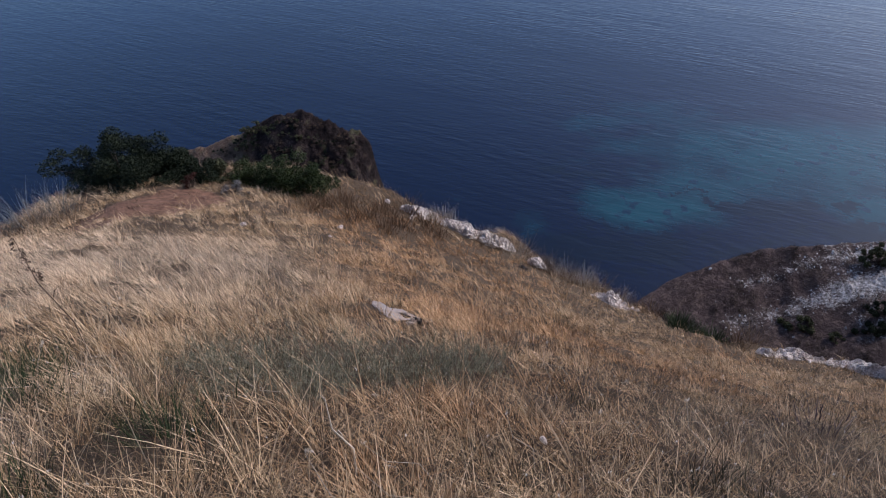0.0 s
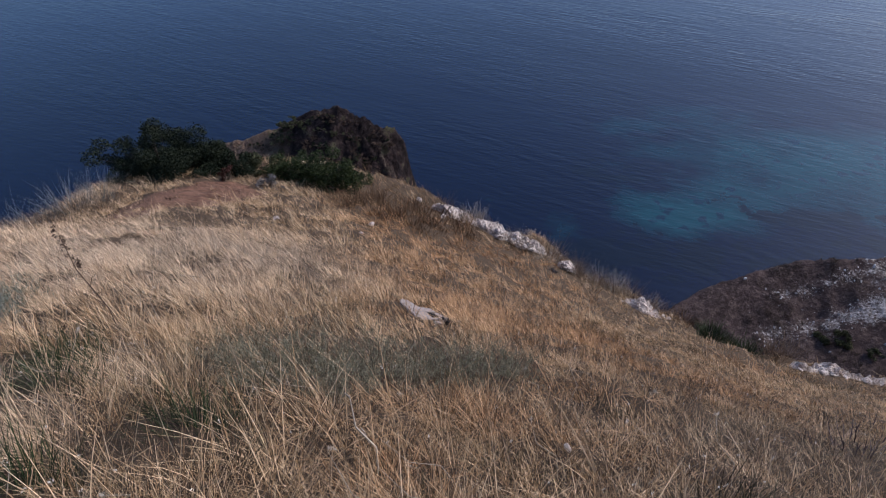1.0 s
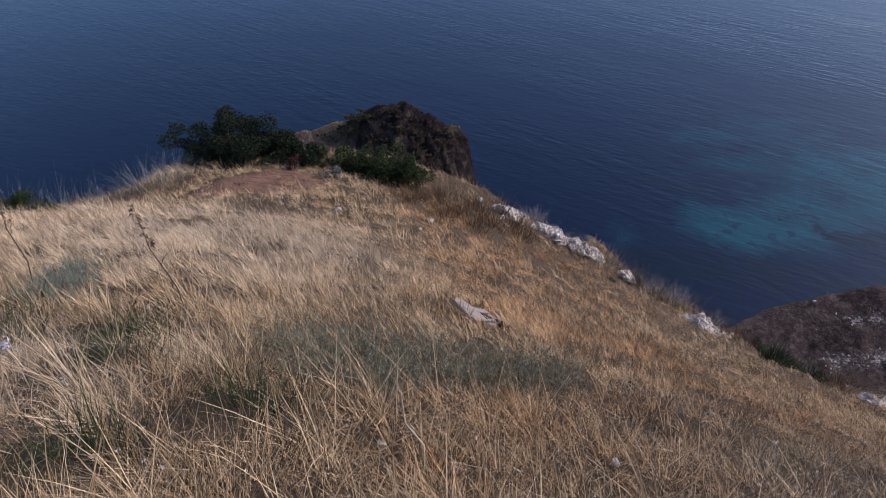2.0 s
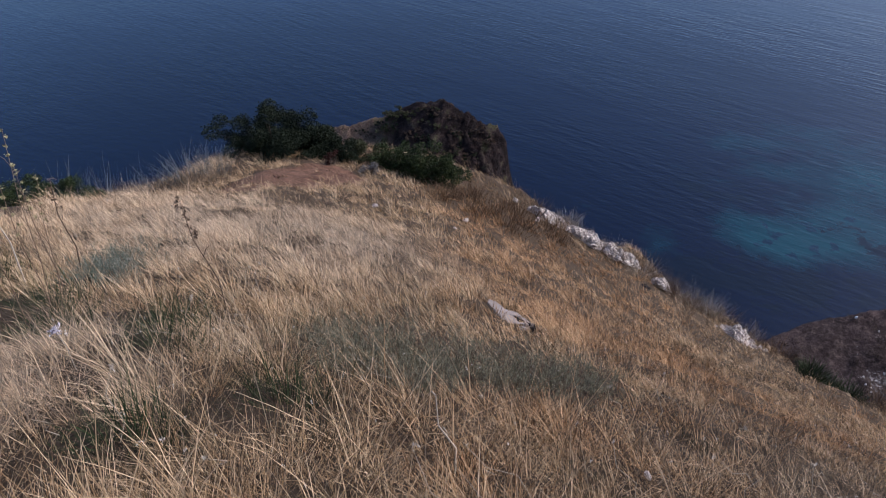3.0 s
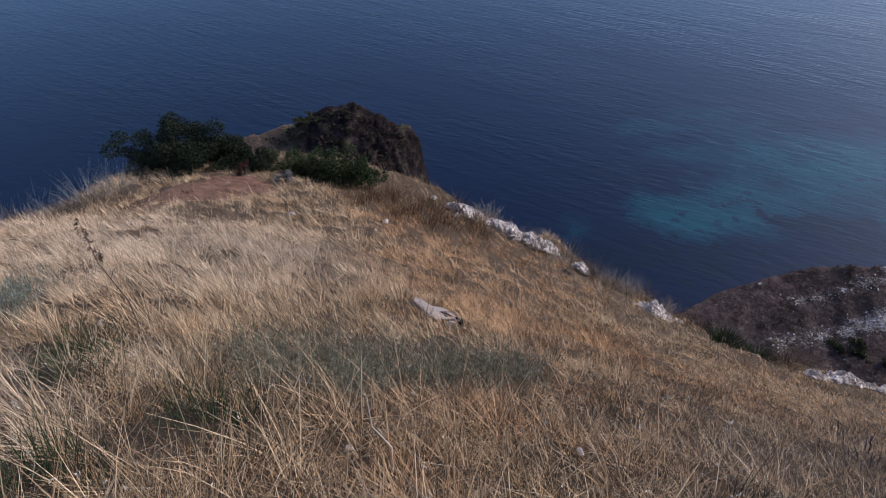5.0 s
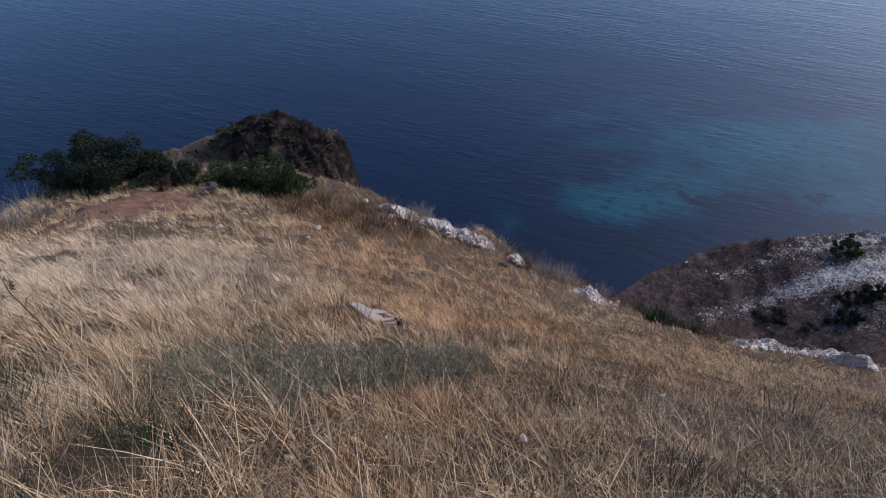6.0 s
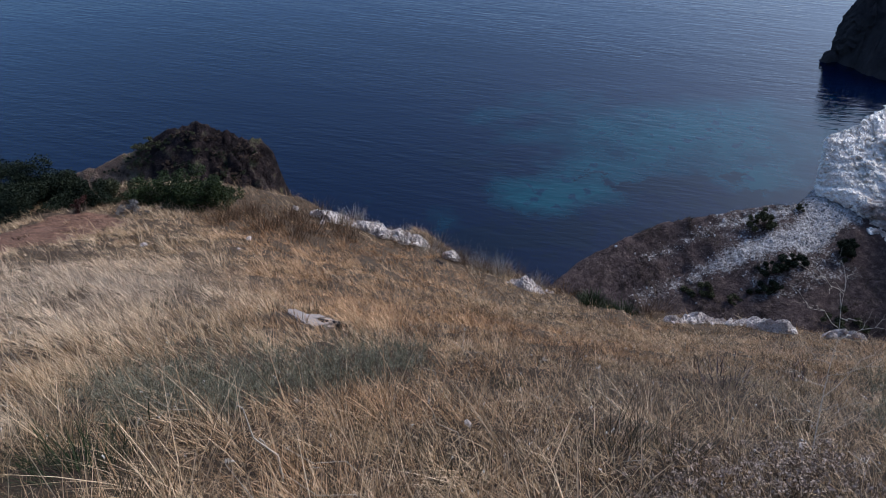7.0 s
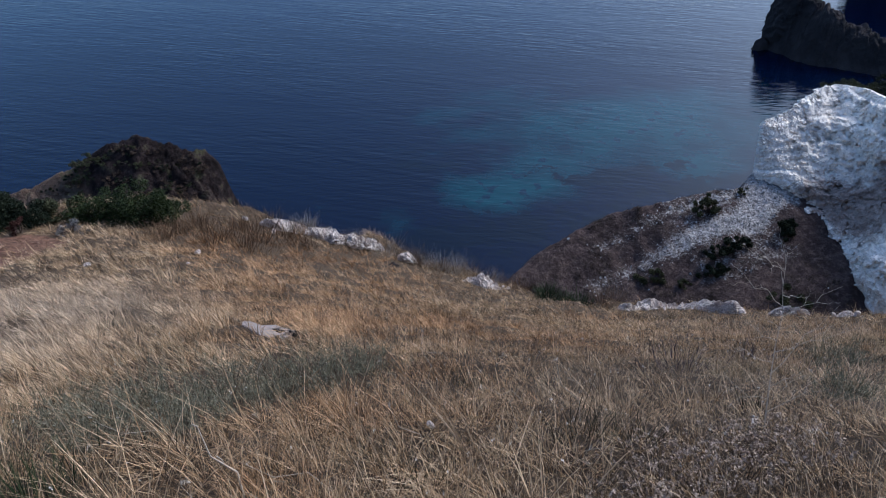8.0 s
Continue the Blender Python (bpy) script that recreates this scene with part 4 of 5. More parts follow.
def meadow(x, y):
    """How the meadow varies over the plan: cover, colour masks, growth and how far the wind combs it."""
    p = np.column_stack([x, y])
    s, _ = brink(x, y)
    sage = near_any(x, y, WORMWOODS, 0.85)
    slab = np.maximum(blob(x, y, -0.75, 6.32, 0.36, 0.34), np.maximum(blob(x, y, -0.52, 6.0, 0.36, 0.34), 0.85 * blob(x, y, -0.34, 5.68, 0.28, 0.24)))
    fresh = np.max([blob(x, y, cx + 0.06 * cx, cy - 0.12, r * 1.2, r * 1.4) for cx, cy, r in FRESH], axis=0)
    path = smooth(0.15, 0.6, path_mask(x, y) + (fbm(p, 1.6, 3, 113) - 0.5) * 0.7)
    cover = (1 - 0.88 * path) * (1 - 0.97 * smooth(0.3, 0.75, slab)) * (1 - 0.95 * smooth(0.1, 0.7, sage)) * (1 - 0.95 * smooth(0.1, 0.6, fresh))
    cover = cover * (1 - 0.4 * smooth(0.46, 0.36, fbm(p, 1.6, 3, 95)))
    wander, wisp = fbm(p, 0.55, 3, 105), fbm(p, 1.7, 3, 106)
    russet = (0.95 * blob(x, y, -1.0, 14.2, 3.0, 2.6) + 0.7 * blob(x, y, -0.25, 1.85, 0.5, 0.4) + 0.9 * blob(x, y, 6.6, 10.2, 0.8, 0.7) + 0.45 * blob(x, y, 0.2, 2.6, 0.8, 0.5)
              + 0.6 * blob(x, y, 0.2, 7.4, 3.2, 3.4) + 0.7 * blob(x, y, 3.1, 5.5, 0.5, 0.45) + 0.2 * smooth(-4.0, 0.0, x) * smooth(4.6, 6.5, y) - 0.25 * blob(x, y, -1.0, 1.4, 3.0, 1.6) + 0.45 * blob(x, y, 3.0, 3.6, 4.0, 3.4) + (wander - 0.5) * 0.8 + (wisp - 0.5) * 0.5)
    green = (0.25 * blob(x, y, 2.2, 2.8, 1.8, 1.5) + 0.9 * blob(x, y, -1.5, 2.25, 0.3, 0.27) + 0.9 * blob(x, y, -1.9, 1.45, 0.28, 0.28) + 0.6 * blob(x, y, -5.3, 3.5, 1.0, 0.8) + 0.25 * blob(x, y, 4.5, 4.5, 3.0, 2.2)
             + 0.4 * sage + 0.45 * blob(x, y, -2.4, 3.3, 1.0, 0.8) + 0.4 * blob(x, y, -3.6, 13.6, 1.2, 0.8) + (fbm(p, 0.8, 3, 109) - 0.5) * 0.9 + (fbm(p, 2.4, 2, 111) - 0.5) * 0.7)
    pale = 0.85 * blob(x, y, -4.6, 7.4, 3.6, 3.4) + 0.5 * blob(x, y, 8.5, 7.0, 3.0, 3.0) + 0.55 * blob(x, y, -2.9, 1.9, 1.4, 1.2) + 0.45 * blob(x, y, 3.4, 2.8, 2.6, 2.2)
    grown = 1 - 0.52 * np.maximum(blob(x, y, 3.2, 3.6, 3.0, 3.0), 1.1 * blob(x, y, 2.2, 1.4, 2.0, 1.9)) - 0.25 * blob(x, y, 8, 8, 4, 4) - 0.55 * smooth(0.02, 0.3, path_mask(x, y)) - 0.25 * blob(x, y, -6.0, 10.5, 1.6, 2.6)
    combed = 1 - 0.8 * np.maximum(blob(x, y, 3.0, 3.4, 3.0, 2.6), blob(x, y, -0.8, 1.2, 4.0, 2.2))
    return s, cover, np.clip(russet, 0, 1), np.clip(green, 0, 1), np.clip(pale, 0, 1), grown, combed


def tufts(count, y_span, slopes, seed, ring, radius, height, blades, width, lean, splay, tones, segs=2, reach=0.12):
    """Grass in tussocks over a strip of the plan: every tussock has its own tone, size and lean. Returns verts, faces and masks."""
    rng = np.random.default_rng(seed)
    y = rng.uniform(*y_span, count)
    x = rng.uniform(-1, 1, count)
    wide = 1.4 + np.where(x < 0, slopes[0], slopes[1]) * np.clip(y, 0, None)
    x = x * (wide if y_span[0] > 0 else 7.5)
    far = np.hypot(x, y)
    s, cover, russet, green, pale, grown, combed = meadow(x, y)
    around = (y_span[0] > 0) | (y < 0.4) | (np.abs(x) > wide)
    keep = around & (far > ring[0]) & (far < ring[1]) & (s < reach) & (rng.uniform(size=count) < cover)
    x, y, s, russet, green, pale, grown, combed = (a[keep] for a in (x, y, s, russet, green, pale, grown, combed))
    n = len(x)
    p = np.column_stack([x, y])
    size = np.exp(rng.normal(size=n) * 0.35) * (0.75 + 0.5 * fbm(p, 1.3, 3, 91))
    flow = math.pi + 0.2 + (fbm(p, 0.35, 2, 97) - 0.5) * 1.5 + rng.normal(size=n) * (1.15 - 0.8 * combed)
    bow = lean * (0.55 + 0.9 * fbm(p, 0.6, 2, 99)) * (0.35 + 0.65 * combed) + rng.normal(size=n) * 0.10
    tone = tones[0] + (tones[1] - tones[0]) * np.clip(0.5 + 0.30 * rng.normal(size=n) + 0.7 * (fbm(p, 2.2, 3, 103) - 0.5), 0, 1)
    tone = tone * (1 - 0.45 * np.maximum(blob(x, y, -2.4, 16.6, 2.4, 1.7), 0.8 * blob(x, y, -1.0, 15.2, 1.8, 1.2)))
    russet = np.clip(russet + rng.normal(size=n) * 0.14, 0, 1)
    green = np.clip(green + rng.normal(size=n) * 0.12, 0, 1)
    own = np.repeat(np.arange(n), np.maximum(4, rng.poisson(blades * np.clip(size, 0.5, 1.6))))
    m = len(own)
    off = rng.normal(size=(m, 2)) * 0.5
    root = p[own] + off * (radius * size[own])[:, None]
    tilt = np.column_stack([np.cos(flow), np.sin(flow)])[own] * bow[own][:, None] + off * splay + rng.normal(size=(m, 2)) * 0.16
    ang = np.clip(np.hypot(*tilt.T), 0.02, 1.35)
    tall = grown if height > 0.2 else 0.45 + 0.55 * grown
    ln = height * (tall * size ** 0.6)[own] * rng.uniform(0.55, 1.2, m)
    z, _ = ground_z(root[:, 0], root[:, 1])
    v, f = strokes(np.column_stack([root, z - 0.03]), ln, np.arctan2(tilt[:, 1], tilt[:, 0]), ang, rng.uniform(0.0, 0.4, m), width * rng.uniform(0.6, 1.4, m), rng, segs)
    per = 2 * (segs + 1)
    shade = np.clip(tone[own] + rng.uniform(-0.34, 0.34, m), 0, 1)
    return v, f, [np.repeat(a, per) for a in (russet[own], green[own], shade, pale[own])]


def build_sward(strips, label):
    vs, fs, masks, n = [], [], [], 0
    for strip in strips:
        v, f, m = tufts(*strip)
        vs.append(v), fs.append(f + n), masks.append(m)
        n += len(v)
    cols = [np.concatenate(c) for c in zip(*masks)]
    me = mesh_of("dry_grass", np.vstack(vs), np.vstack(fs), GRASS, False, dict(zip(("russet", "green", "tuft", "pale"), cols)))
    return tagged(new("dry_grass", me), label, "grass", kind="stuff")


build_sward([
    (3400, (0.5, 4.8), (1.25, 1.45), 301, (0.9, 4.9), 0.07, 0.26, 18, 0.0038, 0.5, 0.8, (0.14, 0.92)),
    # short dead undergrowth, toned dark: the shade between tussocks is put into its colour
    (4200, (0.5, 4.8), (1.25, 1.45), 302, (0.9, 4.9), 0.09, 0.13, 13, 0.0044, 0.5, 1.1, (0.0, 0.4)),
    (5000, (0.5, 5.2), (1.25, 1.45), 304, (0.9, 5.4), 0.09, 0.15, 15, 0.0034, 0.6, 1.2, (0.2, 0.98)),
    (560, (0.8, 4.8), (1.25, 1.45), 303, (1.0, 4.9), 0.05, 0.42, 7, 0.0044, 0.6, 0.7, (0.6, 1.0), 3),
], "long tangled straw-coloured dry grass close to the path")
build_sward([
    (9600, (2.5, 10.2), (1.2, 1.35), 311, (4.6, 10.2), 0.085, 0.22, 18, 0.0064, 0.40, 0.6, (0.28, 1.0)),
    # dark under-layer again, its tone carrying shade at the tussock feet
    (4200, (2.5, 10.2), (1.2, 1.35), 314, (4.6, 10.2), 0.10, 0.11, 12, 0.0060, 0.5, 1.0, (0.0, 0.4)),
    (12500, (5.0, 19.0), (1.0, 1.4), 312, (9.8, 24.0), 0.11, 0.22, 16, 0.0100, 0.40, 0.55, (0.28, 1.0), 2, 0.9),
    # far under-layer, likewise coloured dark for the shaded gaps
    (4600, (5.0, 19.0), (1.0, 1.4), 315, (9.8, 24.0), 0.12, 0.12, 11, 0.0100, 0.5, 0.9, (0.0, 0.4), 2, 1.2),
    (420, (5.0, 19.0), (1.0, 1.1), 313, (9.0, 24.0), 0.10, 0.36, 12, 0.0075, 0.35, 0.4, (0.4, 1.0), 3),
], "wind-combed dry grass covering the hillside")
build_sward([(2600, (-5.0, 4.0), (1.25, 1.45), 316, (0.7, 9.5), 0.13, 0.3, 12, 0.006, 0.5, 0.6, (0.2, 1.0))], "dry grass around the standing place")

for k, (x, y, r, h) in enumerate(WORMWOODS):
    wormwood((x, y, gz(x, y)), r * 1.1, h * 0.74, 400 + k, "feathery grey-green wormwood shrub among dry grass", int(210 * r / 0.4) + 60)


# ---- tall wisps and tussocks on the crest ----
PALE = leaf_material("pale_reed", (0.09, 0.10, 0.095), (0.28, 0.28, 0.26))
for k, (x, y, r, h, n) in enumerate(((-9.75, 12.7, 0.5, 1.0, 210), (-9.3, 13.3, 0.45, 0.95, 180), (-10.1, 12.1, 0.4, 0.75, 110), (-10.4, 10.6, 0.7, 0.85, 110), (-10.1, 9.9, 0.6, 0.75, 80), (-10.9, 9.9, 0.7, 0.95, 100), (-10.3, 11.4, 0.5, 0.75, 90))):
    tussock("reed_tussock", (x, y, gz(x, y)), r, h, n, PALE, "pale blue-grey wispy grass tussock on the crest", "grass", 500 + k, 0.006, 0.42, "crest tussocks")
HERB_DARK = leaf_material("russet_blade", (0.045, 0.026, 0.014), (0.24, 0.145, 0.08))
GREENBLADE = leaf_material("green_blade", (0.02, 0.035, 0.016), (0.07, 0.09, 0.04))
for k, (x, y) in enumerate(((6.3, 12.6), (6.7, 12.4), (7.1, 12.1))):
    tussock("green_tussock", (x, y, gz(x, y) + 0.05), 0.32, 0.4, 420, GREENBLADE, "dark green reedy tussock at the gully edge", "grass", 520 + k, 0.014, 0.4, "green tussocks")
for k, (x, y) in enumerate(((-3.4, 15.2), (-2.8, 15.6), (-2.2, 15.1), (-1.6, 15.7), (-2.6, 14.6), (-1.2, 15.0), (-3.6, 14.7), (-0.6, 15.9), (-1.9, 16.3), (-3.0, 16.2), (-0.3, 15.2), (-1.7, 14.4))):
    tussock("brown_tussock", (x, y, gz(x, y)), 0.5, 0.42, 300, HERB_DARK, "tall russet-brown grass tussock below the green bush", "grass", 960 + k, 0.009, 0.45, "russet tussocks")
for k, (x, y) in enumerate(((-10.6, 10.9), (-10.35, 11.5), (-10.1, 12.1), (-9.7, 12.6), (-9.4, 11.6), (-9.9, 11.0), (-10.2, 10.4), (-9.0, 12.9))):
    tussock("brown_weed", (x, y, gz(x, y) + 0.03), 0.42, 0.42, 240, TWIG if k % 2 else DEADWOOD, "brown dead weed clump along the crest", "weed", 580 + k, 0.009, 0.5, "crest weeds")
for k, (x, y) in enumerate(((7.7, 12.0), (8.2, 12.2), (8.6, 12.45))):
    tussock("brown_weed", (x, y, gz(x, y) + 0.05), 0.35, 0.5, 170, TWIG, "brown dead weed clump at the gully edge", "weed", 530 + k, 0.009, 0.45, "brown weeds")
for k, (x, y, h) in enumerate(((3.2, 15.0, 0.75), (3.7, 14.8, 0.7), (2.5, 16.0, 0.7), (0.0, 17.1, 0.6), (-1.0, 17.3, 0.6), (4.2, 14.6, 0.55), (3.0, 15.4, 0.7))):
    tussock("straw_tussock", (x, y, gz(x, y)), 0.35, h, 150, STALK if k % 2 else TWIG, "tall dry grass tussock on the brink above the sea", "grass", 540 + k, 0.007, 0.4, "brink tussocks")
_rs = random.Random(31)
for k in range(22):
    f = k / 21
    x, y = -0.9 + 6.6 * f + _rs.uniform(-0.2, 0.2), 17.0 - 0.9 * f - 2.3 * f ** 1.5 + _rs.uniform(-0.5, 0.1)
    tussock("brink_tuft", (x, y, gz(x, y)), 0.34, _rs.uniform(0.35, 0.6), 170, (HERB_DARK, STALK, TWIG)[k % 3], "dry brown grass tuft along the brink of the hillside", "grass", 980 + k, 0.007, 0.42, "brink tufts")
for k, (x, y, r) in enumerate(FRESH):
    tussock("green_tuft", (x, y, gz(x, y)), r, 0.3, 420, leaf_material("fresh_blade", (0.014, 0.024, 0.010), (0.05, 0.075, 0.03)), "small fresh green tuft beneath dry grass", "grass", 560 + k, 0.004, 0.5, "green tufts")


HERB = leaf_material("dark_herb", (0.03, 0.028, 0.016), (0.12, 0.10, 0.06))
_rs = random.Random(5)
for k in range(95):
    y = _rs.uniform(1.6, 12.5)
    x = _rs.uniform(-0.95 * y - 0.5, 1.05 * y + 0.8)
    if brink([x], [y])[0][0] > -0.6 or path_mask(x, y) > 0.3:
        continue
    r = _rs.uniform(0.08, 0.2)
    tussock("herb_tuft", (x, y, gz(x, y)), r, _rs.uniform(0.13, 0.26), 130, HERB if k % 3 else TWIG, "small dark withered herb tuft in the dry grass", "herb", 900 + k, 0.005, 0.7, "withered herbs")


# ---- single dry stems ----
def dry_stem(name, at, top, label, heads=0, head_size=0.012, radius=0.004, twigs=(), material=None, head_material=None, bend=0.04, group="dry stems"):
    """A thin weathered stem with side twigs (start fraction, end offset) and seed heads near its top."""
    ob = base(name, at, label, "weed", group)
    top = Vector(top) - Vector(at)
    side = Vector((top.y, -top.x, 0)).normalized() if top.xy.length > 1e-4 else Vector((1, 0, 0))
    line = [Vector((0, 0, -0.05)), top * 0.3 + side * bend, top * 0.65 - side * bend * 0.6, top]
    part("stem", mesh_of("stem", *tube(line, [radius, radius * 0.85, radius * 0.65, radius * 0.35]), material or STALK, True), ob)
    for f, off in twigs:
        a = top * f
        b = a + Vector(off)
        part("twig", mesh_of("twig", *tube([a, (a + b) / 2 + Vector((0, 0, 0.03)), b], [radius * 0.6, radius * 0.45, radius * 0.2]), material or STALK, True), ob)
    rng = np.random.default_rng(int(abs(at[0] * 1000)) + 3)
    for k in range(heads):
        f = 0.62 + 0.38 * (k + 1) / heads
        c = np.array(top * f) + rng.normal(size=3) * (0.012, 0.012, 0.004)
        pts = leaves(np.repeat(c[None], 10, 0) + rng.normal(size=(10, 3)) * head_size * 0.5, head_size * 1.5, rng)
        part("seed_head", mesh_of("seed_head", *pts, head_material or TWIG, False), ob)
    return ob


def on_hill(x, y):
    return (x, y, gz(x, y))


dry_stem("mullein_stalk", on_hill(-2.75, 3.55), (-3.42, 4.22, EYE_Z - 3.05), "dark dead stalk with brown seed pods along its tip", 12, 0.019, 0.006, ((0.5, (0.10, 0.0, 0.14)), (0.42, (0.12, -0.05, 0.08))), DEADWOOD, DEADWOOD)
dry_stem("thistle_stalk", on_hill(-4.6, 4.0), (-4.75, 4.25, EYE_Z - 3.05), "thin grey dead stalk standing among wormwood", 4, 0.024, 0.0065, ((0.6, (0.06, 0, 0.12)), (0.75, (-0.07, 0, 0.1))), DEADWOOD, TWIG)
dry_stem("thistle_stalk", on_hill(-4.75, 3.55), (-5.15, 3.9, EYE_Z - 2.45), "tall pale weed with yellowish drying buds", 7, 0.03, 0.007, ((0.5, (-0.12, 0, 0.2)), (0.6, (0.14, 0, 0.2)), (0.75, (0.08, 0.05, 0.16)), (0.8, (-0.1, 0, 0.15))), STALK, LEAF_OLIVE)
BUD = leaf_material("drying_bud", (0.20, 0.16, 0.07), (0.46, 0.40, 0.22))
for bx, by, top, n in ((-3.72, 2.85, (-4.02, 3.40, EYE_Z - 2.03), 9), (-3.66, 2.95, (-3.92, 3.27, EYE_Z - 2.24), 7), (-3.85, 3.05, (-3.99, 3.47, EYE_Z - 2.46), 6), (-3.60, 2.75, (-3.82, 3.02, EYE_Z - 2.26), 6), (-3.8, 2.7, (-4.05, 2.95, EYE_Z - 2.1), 7)):
    dry_stem("tall_weed", on_hill(bx, by), top, "tall withered weed with small yellowish drying buds", n, 0.014, 0.0042, ((0.5, (-0.08, 0.02, 0.14)), (0.6, (0.09, 0, 0.13)), (0.72, (0.06, 0.04, 0.12)), (0.8, (-0.06, 0, 0.1))), TWIG, BUD, 0.02, "tall weeds")
dry_stem("bent_stalk", on_hill(-0.46, 1.92), (-0.58, 2.05, EYE_Z - 2.45), "bleached bent stalk with a hooked dry leaf", 0, 0.02, 0.006, ((0.98, (-0.05, 0.03, -0.04)), (0.6, (0.03, 0.0, -0.12))), STALK)
dry_stem("weed_stem", on_hill(-0.85, 6.2), (-0.95, 6.35, EYE_Z - 5.2), "thin brown weed stem beside the concrete slab", 4, 0.014, 0.004, (), TWIG)
def branching_weed(at, top, seed, label, forks=11):
    """A leafless weed: a crooked stem, long side twigs that leave it all the way up, each forking once or twice."""
    rng = np.random.default_rng(seed)
    ob = base("bare_twig_plant", at, label, "weed", "dry stems")
    top = np.array(top) - np.array(at)

    def crooked(a, b, r, wobble):
        t = np.linspace(0, 1, 7)[:, None]
        p = a + (b - a) * t + rng.normal(size=(7, 3)) * wobble * np.sin(t * math.pi)
        return tube(p, r * (1 - 0.75 * t[:, 0]), 5), p

    shape, stem = crooked(np.array((0, 0, -0.05)), top, 0.0033, 0.012)
    part("stem", mesh_of("stem", *shape, STALK, True), ob, "pale crooked stem")
    size = np.linalg.norm(top)
    for k in range(forks):
        f = 0.16 + 0.8 * k / forks
        a = np.array([np.interp(f, np.linspace(0, 1, 7), stem[:, c]) for c in range(3)])
        az = (k * 2.4 + rng.uniform(-0.5, 0.5))
        ln = size * rng.uniform(0.35, 0.75) * (1.1 - 0.55 * f)
        b = a + ln * np.array((0.9 * math.cos(az), 0.45 * math.sin(az), rng.uniform(0.25, 0.7)))
        shape, line = crooked(a, b, 0.0017, 0.014)
        pieces = [shape]
        for j in range(3):
            c = line[2 + j]
            d = c + ln * rng.uniform(0.2, 0.4) * np.array((math.cos(az + (-1) ** j * 0.9), 0.5 * math.sin(az + (-1) ** j * 0.9), rng.uniform(0.1, 0.8)))
            pieces.append(crooked(c, d, 0.0010, 0.008)[0])
        part("twig", mesh_of("twig", *joined(pieces), STALK, True), ob)
    return ob


branching_weed(on_hill(2.25, 1.62), (2.52, 2.15, EYE_Z - 2.20), 66, "pale leafless branching weed standing in the grass", 13)
dry_stem("bare_branch", on_hill(-1.1, 15.2), (-0.55, 15.6, EYE_Z - 10.3), "dark bare forked branch on the russet grass", 0, 0.01, 0.016, ((0.4, (-0.2, 0.1, 0.4)), (0.7, (0.1, 0.0, 0.35))), BARK)
dry_stem("bare_branch", on_hill(-4.7, 9.9), (-4.9, 10.1, EYE_Z - 6.6), "thin bare twig standing out of pale grass", 0, 0.01, 0.008, ((0.3, (0.4, 0.1, 0.05)),), BARK)
_rs = random.Random(77)
for k in range(46):
    x, y = _rs.uniform(-3.0, 2.6), _rs.uniform(1.2, 4.2)
    a, ln = _rs.uniform(0, 6.28), _rs.uniform(0.25, 0.6)
    z = gz(x, y)
    dry_stem("dry_straw", (x, y, z), (x + math.cos(a) * ln * 0.55 - 0.12, y + math.sin(a) * ln * 0.45, z + ln * 0.65), "single bleached straw stem above the tangled grass", 1 if k % 3 == 0 else 0, 0.012, 0.0022, (), STALK, STALK, 0.05, "straw stems")


# ---- dried herb patch, dead twiggy shrub, flowers ----
def herb_patch(at, radius, count, seed):
    rng = np.random.default_rng(seed)
    ob = base("dried_herb", at, "dried purplish herb patch with crumbly seed heads", "herb", "dried herbs")
    pos = np.column_stack([rng.normal(size=(count, 2)) * radius * 0.55, np.zeros(count)])
    pos[:, 2] = np.array(ground_z(pos[:, 0] + at[0], pos[:, 1] + at[1])[0]) - at[2]
    ln = rng.uniform(0.06, 0.17, count)
    head = rng.uniform(0, 6.28, count)
    lean = rng.uniform(0, 0.5, count)
    part("stem", mesh_of("stem", *strokes(pos - (0, 0, 0.02), ln, head, lean, np.zeros(count), np.full(count, 0.003), rng, 1), TWIG, False), ob, "", "stuff")
    tip = pos + np.column_stack([ln * np.sin(lean) * np.cos(head), ln * np.sin(lean) * np.sin(head), ln * np.cos(lean) - 0.02])
    tip = np.repeat(tip, 7, 0) + rng.normal(size=(count * 7, 3)) * 0.009
    part("seed_head", mesh_of("seed_head", *leaves(tip, 0.017, rng), leaf_material("herb_head", (0.14, 0.095, 0.07), (0.50, 0.39, 0.30)), False), ob, "grey-mauve dry seed heads", "stuff")


for k, (x, y, r, n) in enumerate(((1.55, 1.35, 0.34, 300), (2.05, 1.45, 0.3, 220), (1.2, 1.15, 0.25, 130))):
    herb_patch((x, y, gz(x, y)), r, n, 600 + k)
tussock("dead_shrub", on_hill(3.05, 3.15), 0.4, 0.17, 160, leaf_material("dead_twig", (0.05, 0.035, 0.035), (0.16, 0.12, 0.11)), "low dead shrub of dark tangled twigs", "shrub", 620, 0.008, 0.9)
tussock("dead_shrub", on_hill(4.1, 3.4), 0.4, 0.14, 110, leaf_material("dead_twig_pale", (0.08, 0.06, 0.055), (0.22, 0.17, 0.15)), "low dead shrub of brown flattened twigs", "shrub", 621, 0.008, 1.0)
FLECK = leaf_material("dry_flower", (0.50, 0.45, 0.38), (0.80, 0.76, 0.68))


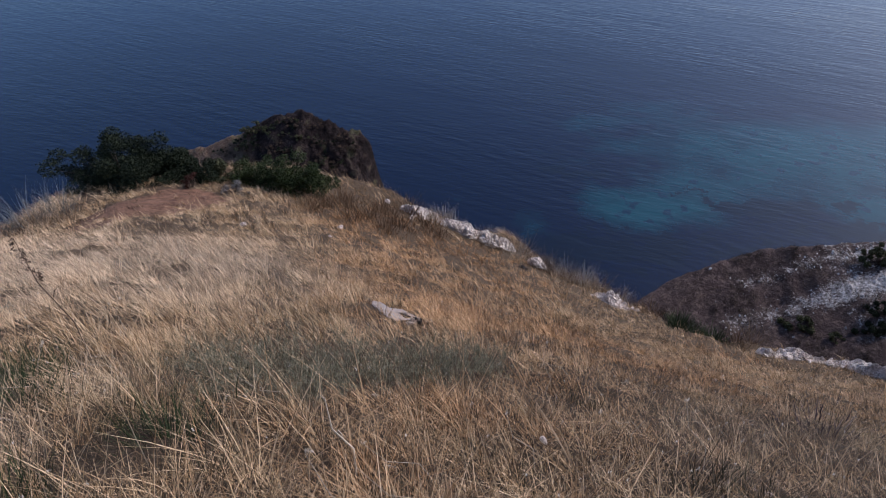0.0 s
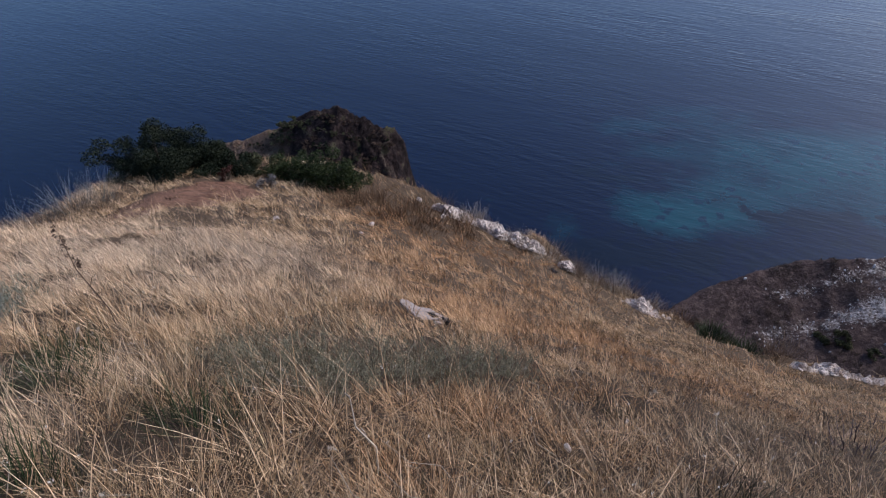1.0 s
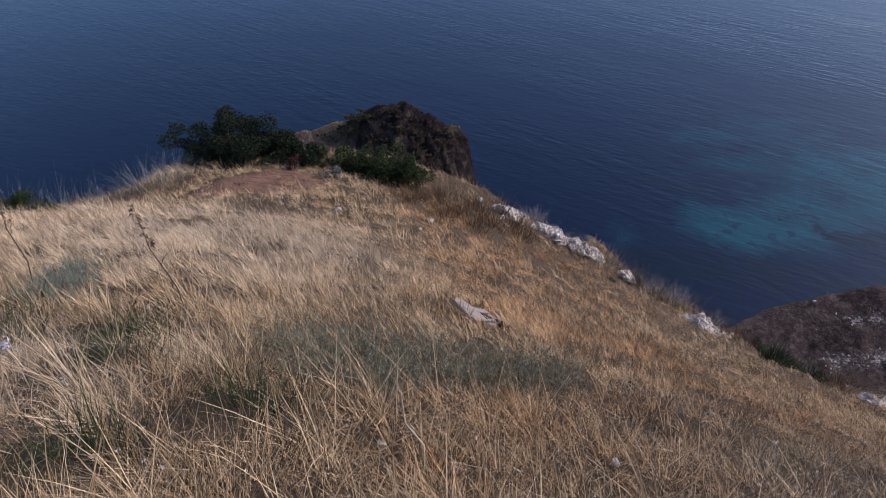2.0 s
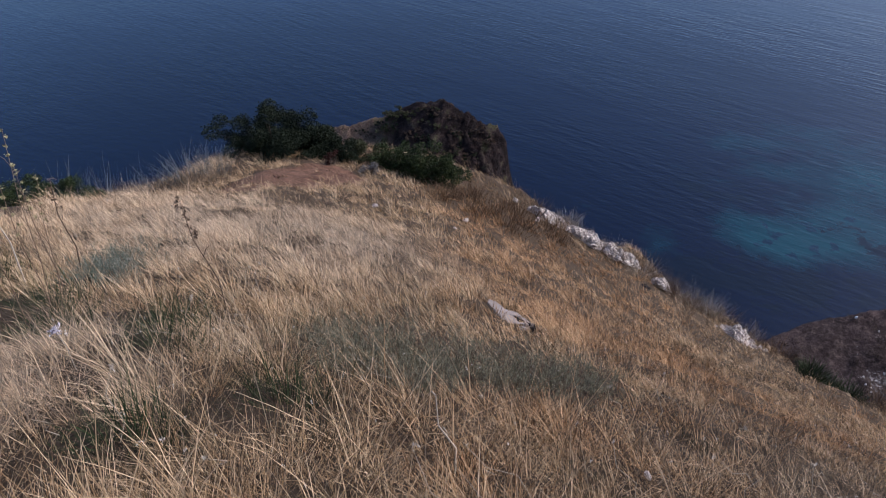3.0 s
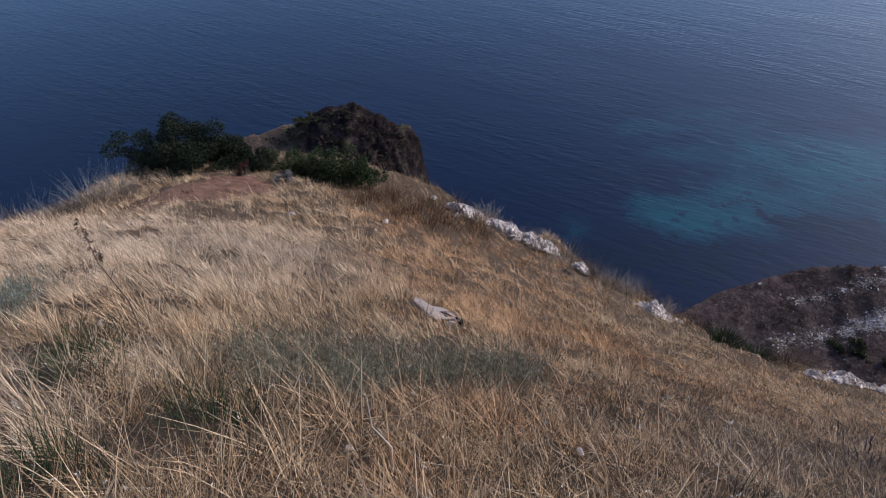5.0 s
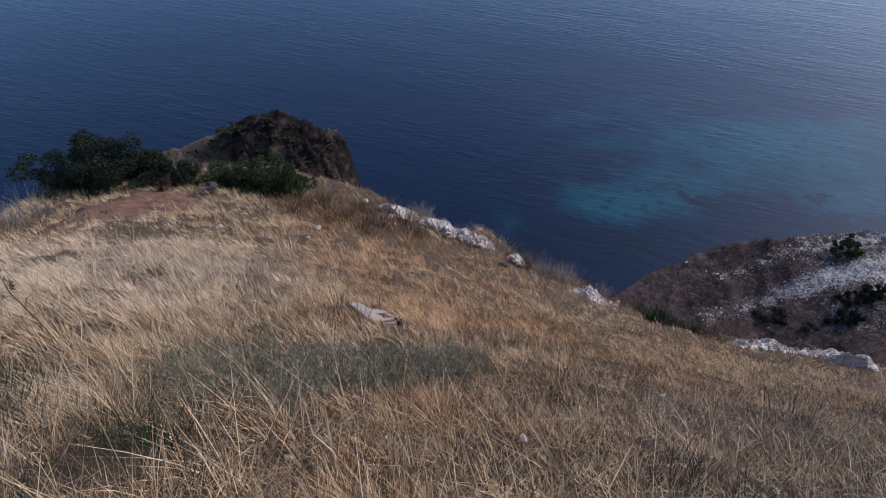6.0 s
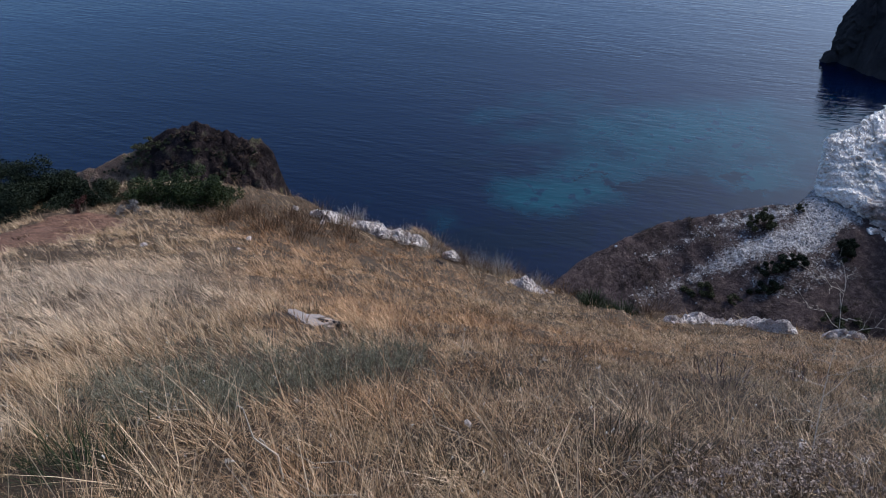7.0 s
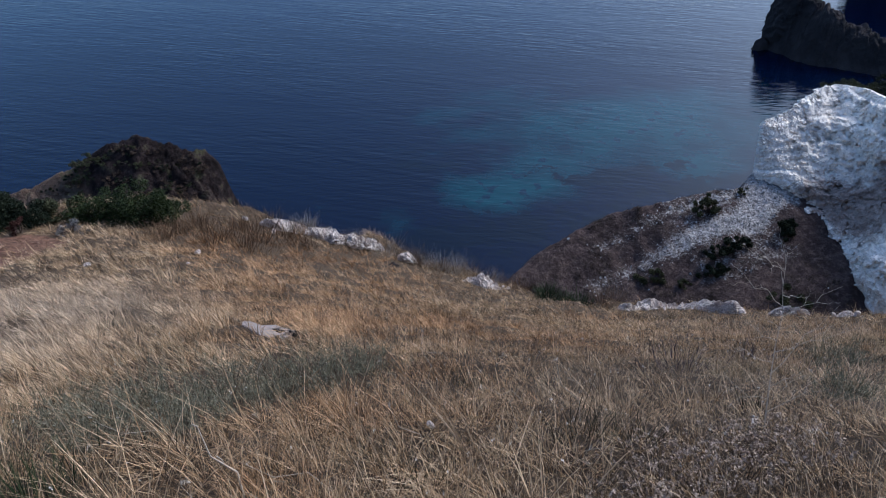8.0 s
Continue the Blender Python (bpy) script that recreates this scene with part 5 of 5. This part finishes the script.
def flecks():
    rng = np.random.default_rng(640)
    n = 330
    y = rng.uniform(1.2, 7.0, n)
    x = rng.uniform(-1.1, 1.25, n) * (y + 0.5)
    z = ground_z(x, y)[0] + rng.uniform(0.12, 0.34, n)
    c = np.repeat(np.column_stack([x, y, z]), 4, 0) + rng.normal(size=(n * 4, 3)) * 0.005
    me = mesh_of("dry_flowers", *leaves(c, 0.011, rng), FLECK, False)
    tagged(new("dry_flowers", me), "tiny pale dried flower heads scattered through the grass", "flowers", kind="stuff")


flecks()
MAUVE = leaf_material("mauve_petal", (0.38, 0.34, 0.38), (0.62, 0.58, 0.62))


def flower_head(at):
    rng = np.random.default_rng(650)
    ob = base("wild_flower", at, "faded mauve wild flower among tangled straw", "flower")
    part("stem", mesh_of("stem", *tube([(0.03, -0.02, -0.3), (0.02, 0, -0.12), (0, 0, 0)], [0.003, 0.0025, 0.002]), STALK, True), ob)
    part("blossom", mesh_of("blossom", *leaves(rng.normal(size=(60, 3)) * 0.014, 0.022, rng), MAUVE, False), ob)


flower_head((-2.72, 2.05, gz(-2.72, 2.05) + 0.3))


# ---- loose scree and litter in the gully ----
def scree_stones():
    rng = np.random.default_rng(700)
    n = 34000
    x, y = rng.uniform(9, 25, n), rng.uniform(15, 25, n)
    w = scree_mask(x, y) ** 2.4 * 1.1 + 0.001
    keep = rng.uniform(size=n) < w * (0.3 + fbm(np.column_stack([x, y]), 1.2, 3, 9))
    x, y = x[keep], y[keep]
    z = gully_z(x, y)[0]
    m = len(x)
    unit = np.array([(1, 0, -0.3), (-0.5, 0.9, -0.3), (-0.5, -0.9, -0.3), (0.1, 0.1, 0.75), (0.6, 0.5, 0.4), (-0.7, 0.1, 0.45)])
    tri = np.array([(0, 1, 4), (4, 1, 3), (1, 5, 3), (1, 2, 5), (5, 2, 3), (2, 0, 3), (0, 4, 3), (0, 2, 1)])
    s = 0.018 + 0.07 * rng.uniform(size=m) ** 3
    a = rng.uniform(0, 6.28, m)
    j = unit[None] * rng.uniform(0.6, 1.3, (m, 6, 3))
    c, sn = np.cos(a)[:, None], np.sin(a)[:, None]
    v = np.stack([j[..., 0] * c - j[..., 1] * sn, j[..., 0] * sn + j[..., 1] * c, j[..., 2]], -1) * s[:, None, None] + np.column_stack([x, y, z])[:, None]
    me = mesh_of("scree", v.reshape(-1, 3), (np.arange(m)[:, None, None] * 6 + tri).reshape(-1, 3), CHALK, False)
    tagged(new("scree", me), "loose pale limestone rubble scattered down the gully", "rubble", kind="stuff")


CHALK = leaf_material("chalk_stone", (0.16, 0.145, 0.14), (0.62, 0.60, 0.58), rough=0.95)
scree_stones()
boulder((12.7, 24.0, vz(12.7, 24.0) + 0.08), (0.10, 0.08, 0.09), 710, "bright white scrap of litter on brown earth", "litter_scrap", material=LITTER)


def gully_scrub():
    """Short brown dead growth over the bare earth of the gully."""
    rng = np.random.default_rng(720)
    n = 1500
    x, y = rng.uniform(7, 24, n), rng.uniform(15.5, 25.5, n)
    w = (1 - scree_mask(x, y)) * smooth(0.42, 0.6, fbm(np.column_stack([x, y]), 0.7, 3, 15)) + 0.10
    keep = rng.uniform(size=n) < w
    x, y = x[keep], y[keep]
    m, k = len(x), 26
    px, py = np.repeat(x, k) + rng.normal(size=m * k) * 0.10, np.repeat(y, k) + rng.normal(size=m * k) * 0.10
    pz = gully_z(px, py)[0]
    v, f = strokes(np.column_stack([px, py, pz - 0.03]), rng.uniform(0.08, 0.26, m * k), rng.uniform(0, 6.28, m * k), rng.uniform(0.1, 0.9, m * k), rng.uniform(0, 0.3, m * k), np.full(m * k, 0.016), rng, 2)
    tagged(new("dead_scrub", mesh_of("dead_scrub", v, f, SCRUB, False)), "short brown dead growth dotting the gully earth", "scrub", kind="stuff")


SCRUB = leaf_material("dead_scrub", (0.02, 0.016, 0.012), (0.11, 0.085, 0.055))
gully_scrub()
